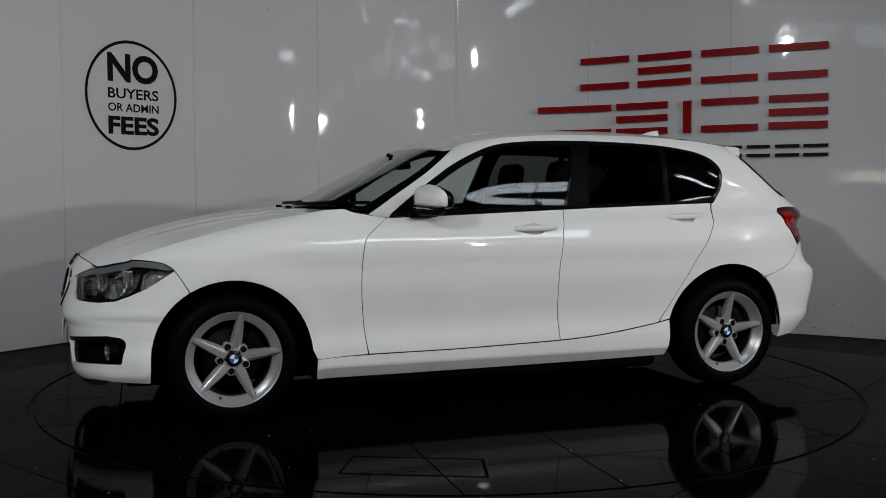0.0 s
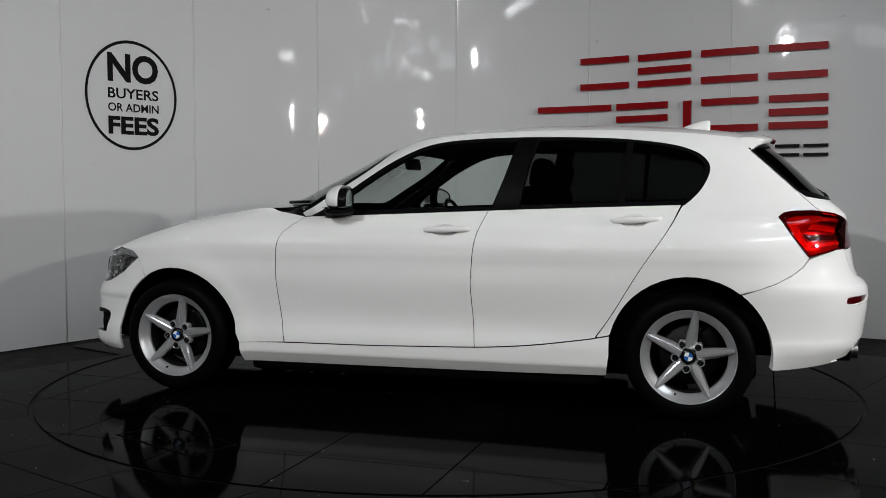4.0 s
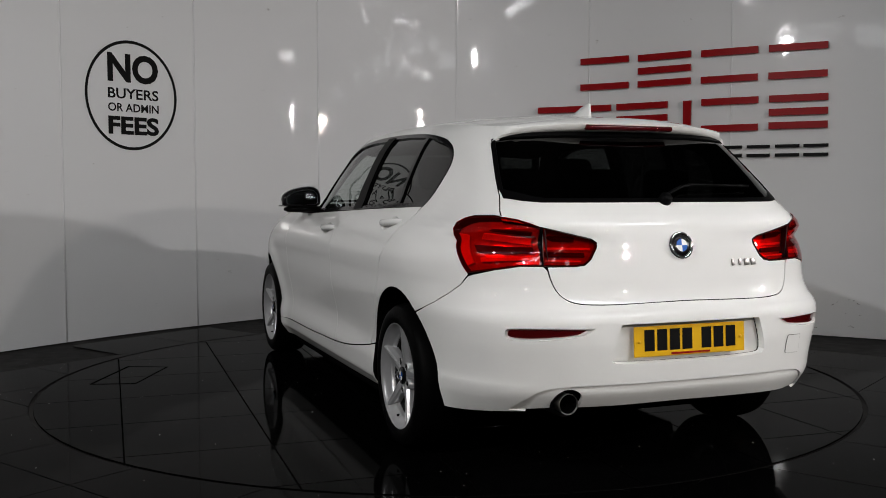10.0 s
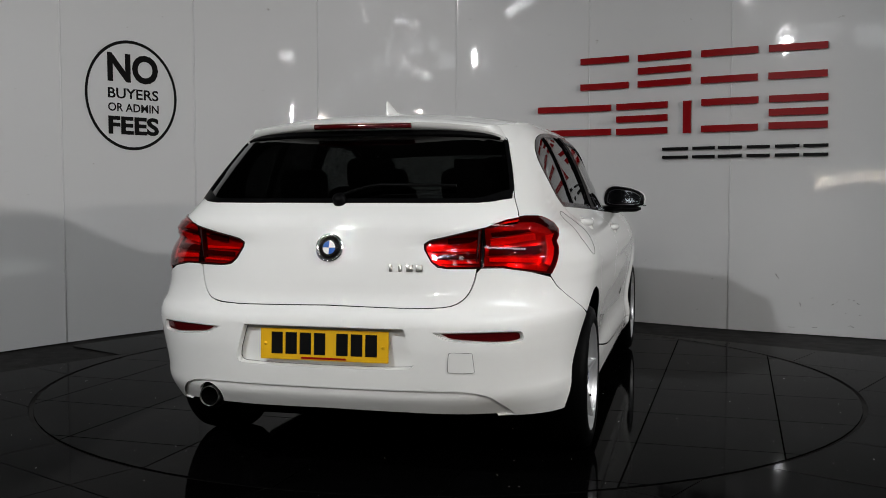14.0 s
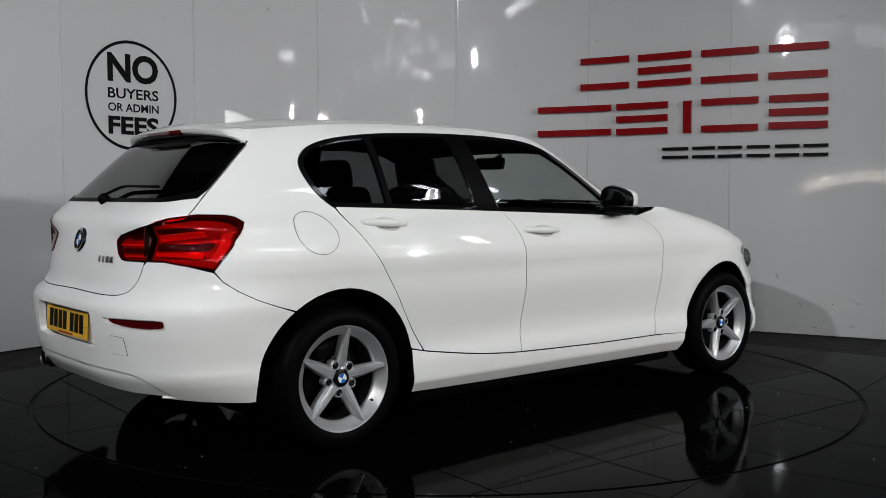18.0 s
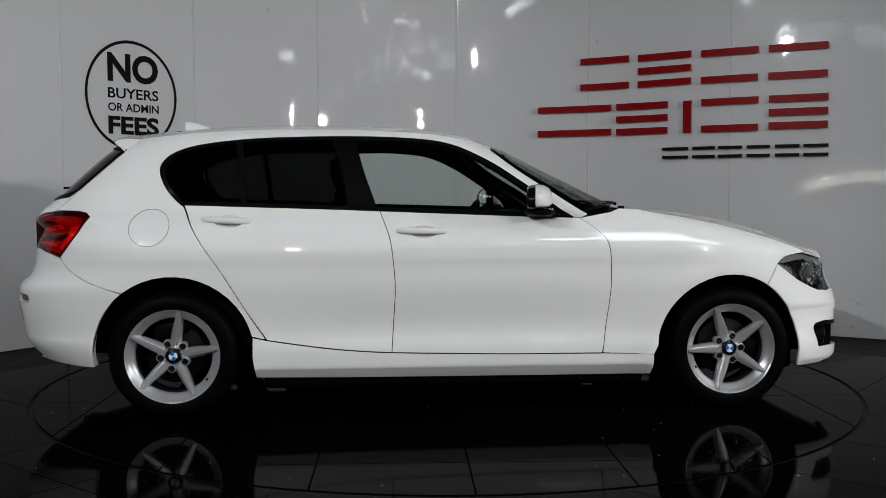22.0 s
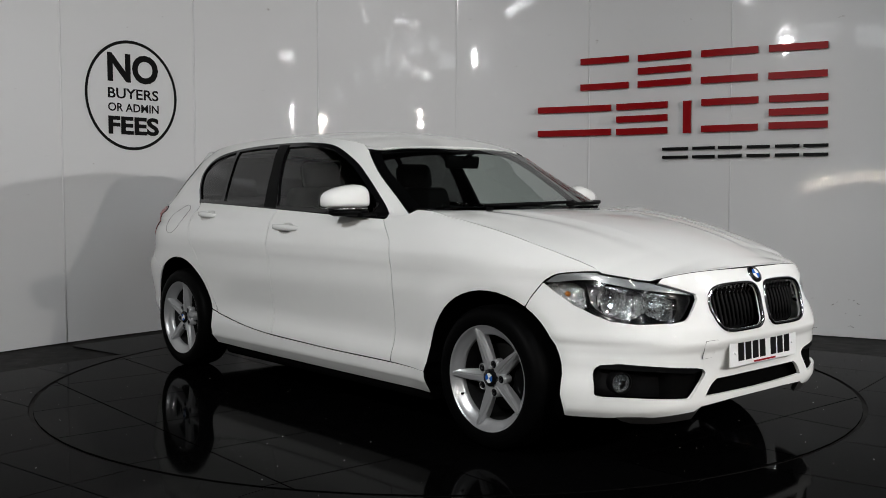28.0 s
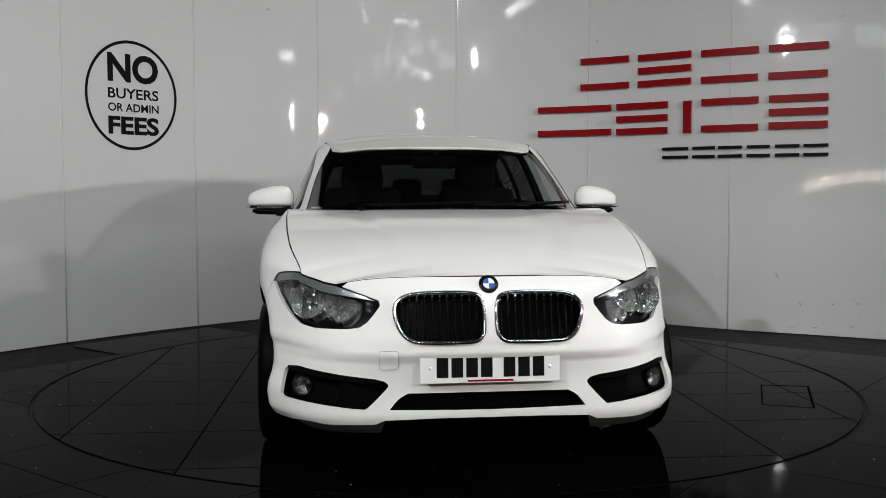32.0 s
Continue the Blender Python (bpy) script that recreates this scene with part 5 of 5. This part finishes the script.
def make_side_details():
    for s in (1, -1):
        # door handles
        for x0, x1, z0, z1, name in ((*HANDLES[0], "front_door_handle"), (*HANDLES[1], "rear_door_handle")):
            bm = bmesh.new()
            rows = []
            n = 16
            for i in range(n + 1):
                t = i / n
                x, z = x0 + (x1 - x0) * t, z0 + (z1 - z0) * t
                y = side_y(x, z, False)
                out = .030 * math.sin(math.pi * min(1, max(0, t))) ** .45
                h = .0165 * (.55 + .45 * math.sin(math.pi * t) ** .5)
                rows.append([bm.verts.new((x, s * (y + d), z + k)) for d, k in ((-.004, -h), (out * .8, -h * .85), (out, -h * .2), (out, h * .35), (out * .75, h * .9), (-.004, h))])
            for a, b in zip(rows, rows[1:]):
                for j in range(5):
                    bm.faces.new((a[j], a[j + 1], b[j + 1], b[j]))
            bmesh.ops.recalc_face_normals(bm, faces=bm.faces)
            door = DOORS[name.split("_")[0]][0 if s > 0 else 1]
            part(name, bm, PAINT, door, "white bow door handle")
            xm, zm = (x0 + x1) / 2 + .01, (z0 + z1) / 2 - .004
            line = by_x(bowl_line(x0, x1, z0, z1))[:-1]
            cu, cz = sum(q[0] for q in line) / len(line), sum(q[1] for q in line) / len(line)
            bm = bmesh.new()
            rings = [[bm.verts.new(skin_point(lower, cu + (u - cu) * f, cz + (z - cz) * f, d, s)) for u, z in line] for f, d in ((1.0, -.001), (.93, -.006), (.78, -.015), (.5, -.021), (.05, -.023))]
            for A, B in zip(rings, rings[1:]):
                for j in range(len(line)):
                    bm.faces.new((A[j], A[(j + 1) % len(line)], B[(j + 1) % len(line)], B[j]))
            bmesh.ops.recalc_face_normals(bm, faces=bm.faces)
            part("handle_bowl", bm, PAINT, door)
        # mirror: white cap over a black casing, the glass set into its back
        n = 24

        def ring(bm, f, w, hh, low=.9, dx=0.0):
            out = []
            for k in range(n):
                a = 2 * math.pi * k / n
                c, d = math.cos(a), math.sin(a)
                yy = math.copysign(abs(c) ** .68, c) * w * 1.46
                zz = abs(d) ** .66 * hh if d > 0 else -abs(d) ** .32 * hh
                taper = 1.0 - .46 * ((yy / (w * 1.46) + 1) / 2) ** 1.6
                out.append(bm.verts.new((.445 - .115 * f + dx - .018 * (yy / .1), s * (.878 + yy), 1.030 + zz * (taper if zz > 0 else low))))
            return out

        def loft(bm, rings):
            for a, b in zip(rings, rings[1:]):
                for k in range(n):
                    bm.faces.new((a[k], a[(k + 1) % n], b[(k + 1) % n], b[k]))
            bmesh.ops.recalc_face_normals(bm, faces=bm.faces)
        bm = bmesh.new()
        rings = [ring(bm, *q, low=.42) for q in ((-.06, .012, .020), (-.03, .034, .044), (.10, .064, .068), (.33, .080, .083), (.62, .084, .087), (.66, .081, .084))]
        bm.faces.new(rings[0])
        loft(bm, rings)
        mir = part("door_mirror", bm, PAINT, CAR, "white door mirror cap over a black casing")
        bm = bmesh.new()
        loft(bm, [ring(bm, *q, low=.52) for q in ((.52, .076, .072), (.66, .0805, .083), (.88, .079, .080), (1.0, .073, .072), (1.03, .068, .066), (.97, .065, .062))])
        part("mirror_casing", bm, GLOSS_BLACK, mir)
        bm = bmesh.new()
        bm.faces.new(ring(bm, .98, .064, .060, low=.52))
        part("mirror_glass", bm, CHROME, mir, smooth=False)
        bm = bmesh.new()
        loft(bm, [[bm.verts.new((.392 + .070 * f * math.cos(2 * math.pi * k / n), s * (.862 + .112 * f * math.sin(2 * math.pi * k / n)), z)) for k in range(n)] for f, z in ((.05, .954), (.75, .956), (1.0, .968), (1.0, .980), (.8, .992), (.05, .994))])
        box(bm, pose(.42, s * .80, .960), .15, .10, .022, .009)
        part("mirror_base", bm, BLACK, mir)
        bm = bmesh.new()
        tube(bm, [(.452 - .020 * (y / .1), s * (.878 + y), .992) for y in (-.07, 0, .06, .10)] + [(.395, s * 1.0, .994)], .0045, 6)
        part("mirror_indicator", bm, CHROME, mir, "clear indicator strip")
        # screen wiper and dark sail behind the mirror
        sail = by_x(pairs(".455,.982 .455,1.03 .57,.952 .575,.948 .445,.955"), True)
        sheet("mirror_sail", sail, upper, BLACK, CAR, step=(.03, .03), depth=.004, lift=.004, mirror=s < 0)
    # fuel flap, on the right-hand side
    ringp = [(-1.45 + .094 * math.cos(a), .905 + .086 * math.sin(a)) for a in (2 * math.pi * k / 48 for k in range(48))]
    inn = [(-1.45 + .0925 * math.cos(a), .905 + .0845 * math.sin(a)) for a in (2 * math.pi * k / 48 for k in range(48))]
    sheet("fuel_flap_joint", by_x(ringp, True), upper, INK, CAR, holes=[by_x(inn, True)], step=(.03, .03), depth=.001, lift=.0025, mirror=True)
    # wipers
    for y0, y1, x0 in ((-.42, .20, .0), (.12, .66, .0)):
        bm = bmesh.new()
        pts = []
        for i in range(9):
            y = y0 + (y1 - y0) * i / 8
            z = 1.0 + .012 * i / 8
            u = solve(lambda k: wrap(k, z, True)[1], abs(y), 0.0, 1.6)
            p = Vector(upper(u, z))
            pts.append((p.x + .012, y, p.z + .008))
        tube(bm, pts, .007, 6, 1.3)
        w = part("windscreen_wiper", bm, BLACK, CAR)
        bm = bmesh.new()
        lathe(bm, [(.018, -.01), (.016, .02), (.0005, .024)], 14, Matrix.Translation((pts[0][0] + .03, pts[0][1], pts[0][2] - .02)) @ Matrix.Rotation(radians(90), 4, "X") @ Matrix.Rotation(radians(180), 4, "X"))
        part("wiper_pivot", bm, BLACK, w)


make_front_details()
make_rear_details()
make_side_details()


def make_interior():
    bm = bmesh.new()
    box(bm, pose(.45, 0, .80), .50, 1.36, .22, .06, 3)
    box(bm, pose(.62, 0, .91), .45, 1.30, .06, .02)
    box(bm, pose(.30, -.36, .925), .22, .36, .10, .04, 3)
    part("dashboard", bm, BLACK, CAR)
    bm = bmesh.new()
    lathe(bm, [(.175, -.012), (.187, 0), (.175, .012), (.163, 0)], 36, Matrix.Translation((.08, -.36, .865)) @ Matrix.Rotation(radians(-90), 4, "Z") @ Matrix.Rotation(radians(-25), 4, "X"), True)
    box(bm, pose(.085, -.36, .865, 0, 25, 0), .03, .33, .06, .012)
    part("steering_wheel", bm, BLACK, CAR)
    for y in (.36, -.36):
        bm = bmesh.new()
        box(bm, pose(-.18, y, .52), .52, .50, .16, .05, 3)
        box(bm, pose(-.47, y, .82, 0, -16, 0), .13, .48, .58, .055, 3)
        part("front_seat", bm, CLOTH, CAR, "charcoal cloth front seat")
        headrest(-.565, y, 1.165)
    bm = bmesh.new()
    box(bm, pose(-1.12, 0, .52), .48, 1.28, .16, .05, 3)
    box(bm, pose(-1.38, 0, .80, 0, -18, 0), .13, 1.26, .50, .05, 3)
    part("rear_bench", bm, CLOTH, CAR, "charcoal cloth rear bench")
    for y in (.36, 0, -.36):
        headrest(-1.47, y, 1.10, .8)
    bm = bmesh.new()
    box(bm, pose(-1.70, 0, 1.00, 0, 3, 0), .42, 1.12, .02, .008)
    part("parcel_shelf", bm, CLOTH, CAR)
    bm = bmesh.new()
    box(bm, pose(.27, 0, 1.235, 0, 10, 0), .03, .24, .07, .014, 3)
    tube(bm, [(.28, 0, 1.25), (.36, 0, 1.285)], .012, 8)
    part("interior_mirror", bm, BLACK, CAR)
    for s in (1, -1):
        bm = bmesh.new()
        box(bm, pose(-.45, s * .70, .62), 2.0, .04, .62, .01)
        part("door_trim", bm, BLACK, CAR)


def headrest(x, y, z, k=1.0):
    bm = bmesh.new()
    box(bm, pose(x, y, z, 0, -10, 0), .10, .26 * k, .17 * k, .05 * k, 4)
    h = part("headrest", bm, CLOTH, CAR)
    for d in (-.06, .06):
        bm = bmesh.new()
        tube(bm, [(x + .01, y + d * k, z - .05), (x + .03, y + d * k, z - .18 * k)], .006, 8)
        part("headrest_post", bm, CHROME, h)


make_interior()


# ---- signs on the curved wall ----
ARC = [0.0]
for _k in range(900):
    ARC.append(ARC[-1] + (wall_point((_k + 1) / 100) - wall_point(_k / 100)).length)


def on_wall(a, z, lift):
    """A place a metres along the wall, z up and lift in front of it."""
    k = 0
    while k < 899 and ARC[k + 1] < a:
        k += 1
    s = (k + (a - ARC[k]) / (ARC[k + 1] - ARC[k])) / 100
    p, q = wall_point(s), wall_point(s + 1e-3)
    out = (q - p).normalized().cross(Vector((0, 0, 1)))
    return p + Vector((0, 0, z)) + out * lift


def make_scuffs():
    """Small dark knocks and rubbed streaks low on the backdrop wall."""
    rng = random.Random(11)
    for a, z, da, dz, r in ((8.527, .448, .026, -.034, .0030), (8.706, .238, .008, -.030, .0026), (8.934, .230, .014, .010, .0030), (8.962, .252, .012, .008, .0018), (9.045, .276, .014, .001, .0016), (9.082, .270, .007, .006, .0030), (9.108, .252, .016, -.006, .0034),
                            (9.052, .081, .036, -.003, .0028), (9.030, .178, .004, -.010, .0024), (8.036, .388, .020, .003, .0022), (8.80, .052, .034, .005, .0018), (8.63, .050, .046, .004, .0016), (7.92, .139, .016, .006, .0018), (9.12, .16, .02, .008, .0018)):
        bm = bmesh.new()
        n = 5
        tube(bm, [on_wall(a + da * i / n + rng.uniform(-.15, .15) * abs(dz), z + dz * i / n + rng.uniform(-.15, .15) * abs(da), -.0002) for i in range(n + 1)], r * .62, 5)
        part("scuff_mark", bm, SCUFF, BACKDROP)


make_scuffs()


def wall_bar(name, parent, material, a0, z0, a1, z1, lift, thick, seg=6):
    bm = bmesh.new()
    rows = []
    for i in range(seg + 1):
        a = a0 + (a1 - a0) * i / seg
        rows.append([bm.verts.new(on_wall(a, z, d)) for z, d in ((z0, lift), (z1, lift), (z1, lift + thick), (z0, lift + thick))])
    for p, q in zip(rows, rows[1:]):
        for j in range(4):
            bm.faces.new((p[j], p[(j + 1) % 4], q[(j + 1) % 4], q[j]))
    bm.faces.new(rows[0][::-1])
    bm.faces.new(rows[-1])
    bmesh.ops.recalc_face_normals(bm, faces=bm.faces)
    return part(name, bm, material, parent, smooth=False)


def make_company_sign():
    sign = tagged(new("company_sign"), "raised sign of red and black acrylic bars on the white wall", "wall sign")
    t = .052
    for a0, a1, z0, z1, rows in ((6.902, 7.326, 1.922, 2.188, 2), (7.411, 7.861, 1.920, 2.182, 3), (7.945, 8.379, 1.916, 2.174, 2), (8.457, 8.875, 1.917, 2.174, 2),
                                 (6.523, 7.174, 1.545, 1.796, 2), (7.224, 7.668, 1.541, 1.797, 3), (7.952, 8.386, 1.538, 1.796, 2), (8.464, 8.883, 1.544, 1.797, 3)):
        for k in range(rows):
            z = z0 + (z1 - z0 - t) * (k / (rows - 1))
            wall_bar("red_bar", sign, RED_SIGN, a0, z, a1, z + t, .022, .018)
    wall_bar("red_bar", sign, RED_SIGN, 7.804, 1.537, 7.867, 1.791, .022, .018, 2)
    for a0, a1 in ((7.628, 7.843), (7.881, 8.059), (8.086, 8.267), (8.305, 8.474), (8.512, 8.687), (8.715, 8.890)):
        for z in (1.337, 1.404):
            wall_bar("black_bar", sign, INK, a0, z, a1, z + .024, .018, .014, 3)


def make_round_sticker():
    sign = tagged(new("wall_sticker"), "round black-outlined sticker with bold capital words", "wall sticker")
    ca, cz, n = 2.852, 1.800, 96
    bm = bmesh.new()
    R = .392
    rows = [[bm.verts.new(on_wall(ca + r * math.cos(w), cz + 1.045 * r * math.sin(w), .004)) for r in (R - .022, R)] for w in (2 * math.pi * k / n for k in range(n))]
    for k in range(n):
        p, q = rows[k], rows[(k + 1) % n]
        bm.faces.new((p[0], p[1], q[1], q[0]))
    part("ring", bm, INK, sign, smooth=False)
    for word, z0, z1, bold in (("NO", 1.893, 2.110, .075), ("BUYERS", 1.772, 1.851, .04), ("OR ADMIN", 1.676, 1.739, .035), ("FEES", 1.505, 1.642, .075)):
        cu = bpy.data.curves.new("word", "FONT")
        cu.body, cu.offset, cu.resolution_u = word, bold * .5, 4
        ob = bpy.data.objects.new("word", cu)
        me = bpy.data.meshes.new_from_object(ob)
        bpy.data.objects.remove(ob)
        xs, ys = [v.co.x for v in me.vertices], [v.co.y for v in me.vertices]
        x0, x1, y0, y1 = min(xs), max(xs), min(ys), max(ys)
        for v in me.vertices:
            a = 2.650 + (v.co.x - x0) / (x1 - x0) * .434
            z = z0 + (v.co.y - y0) / (y1 - y0) * (z1 - z0)
            v.co = on_wall(a, z, .004)
        me.materials.append(INK)
        w = new("word", me)
        w.parent = sign


make_company_sign()
make_round_sticker()


# ---- lamps of the showroom ----
def make_lamps_above():
    def batten(m, drop=0.0):
        words = "white batten with two bright fluorescent tubes hung on rods" if drop else "white ceiling batten with two bright fluorescent tubes"
        lamp = tagged(new("hanging_light" if drop else "ceiling_light"), words, "ceiling light", group="hung battens" if drop else "ceiling battens")
        if drop:
            for x in (-.55, .55):
                bm = bmesh.new()
                tube(bm, [(x, 0, .05), (x, 0, drop + .055)], .006, 6)
                part("rod", bm, STEEL, lamp)
        bm = bmesh.new()
        box(bm, pose(0, 0, .03), 1.5, .16, .05, .01)
        part("casing", bm, WHITE, lamp)
        for y in (-.045, .045):
            bm = bmesh.new()
            tube(bm, [(-.72, y, -.015), (.72, y, -.015)], .014, 8)
            part("tube", bm, TUBE, lamp)
        lamp.matrix_basis = m
        return lamp
    for x, y, z, r in ((0.15, -9.9, 4.10, 62), (-0.75, -9.7, 3.72, 50), (8.2, -2.9, 3.80, 80)):
        batten(pose(x, y, z, 0, 0, r), 4.695 - z)
    first = None
    for x, y, r in ((6.6, -2.0, 0), (7.0, -1.1, 0), (3.0, -4.6, -16), (-2.6, -7.6, 90), (2.2, -8.2, 90), (-5.6, -5.8, 90), (5.9, -6.8, 90), (0, -9.2, 0), (-6.2, -1.5, 90)):
        m = pose(x, y, 4.655 if r == -16 else 4.695, 0, 0, r)
        if first is None:
            first = batten(m)
        else:
            copy_thing(first, m)
    # low warm strip lamp on the back wall, mirrored in the glossy panels
    strip = tagged(new("wall_light"), "slim warm strip lamp on the dark back wall", "wall light")
    bm = bmesh.new()
    box(bm, pose(-5.85, -10.775, 1.33), .90, .05, .08, .01)
    part("casing", bm, WHITE, strip)
    bm = bmesh.new()
    box(bm, pose(-5.85, -10.742, 1.33), .86, .014, .026, .004)
    part("diffuser", bm, WARM_STRIP, strip)
    # high windows of the back wall, mirrored as pale patches in the glossy panels
    for x, z, w, h in ((-.32, 4.50, .60, .26), (-1.55, 4.50, .80, .28), (-2.30, 4.10, .85, .36), (-6.15, 4.38, .70, .42), (1.14, 4.29, .42, .44), (1.92, 4.05, .42, .44), (.43, 3.76, .36, .44), (3.45, 3.76, .42, .44), (5.45, 3.40, .50, .40)):
        win = tagged(new("high_window"), "small daylit window high in the dark back wall", "window", group="high windows")
        bm = bmesh.new()
        box(bm, pose(0, -.004, 0), w, .008, h)
        part("pane", bm, PANE_LIGHT, win, smooth=False)
        for dx, dz, sx, sz in ((0, h / 2 + .02, w + .08, .04), (0, -h / 2 - .02, w + .08, .04), (w / 2 + .02, 0, .04, h), (-w / 2 - .02, 0, .04, h)):
            bm = bmesh.new()
            box(bm, pose(dx, 0, dz), sx, .05, sz, .004)
            part("frame_bar", bm, WHITE, win)
        win.matrix_basis = pose(x, -10.772, z)
    # translucent rooflight in the ceiling
    light = tagged(new("rooflight"), "long translucent rooflight panel glowing with daylight", "rooflight")
    bm = bmesh.new()
    box(bm, pose(3.5, -4.5, 4.742, 0, 0, 36), 3.6, 1.0, .02)
    part("glazing", bm, DAYLIGHT, light, smooth=False)
    for k in (-1, 1):
        bm = bmesh.new()
        box(bm, pose(3.5, -4.5, 4.725, 0, 0, 36) @ pose(0, k * .53, 0), 3.7, .06, .05, .006)
        part("frame_bar", bm, WHITE, light)
    for k in (-1.2, 0, 1.2):
        bm = bmesh.new()
        box(bm, pose(3.5, -4.5, 4.728, 0, 0, 36) @ pose(k, 0, 0), .04, 1.0, .03, .005)
        part("glazing_bar", bm, WHITE, light)


make_lamps_above()


# ---- what moves ----
def motions():
    def heading(t):
        return spline([0, 4, 8, 12, 16, 20, 24, 28, 32], [199.65, 164.45, 129.2, 93.68, 58.0, 22.62, -12.5, -47.85, -82.75])(t)
    walk(TURNTABLE, [(t, pose(0, 0, 0, 0, 0, heading(t))) for t in range(0, 33)])
    walk(CAR, [(t, pose(0, 0, 0, 0, 0, heading(t)) @ pose(-0.0321, -0.1024, 0.0)) for t in range(0, 33)])


motions()
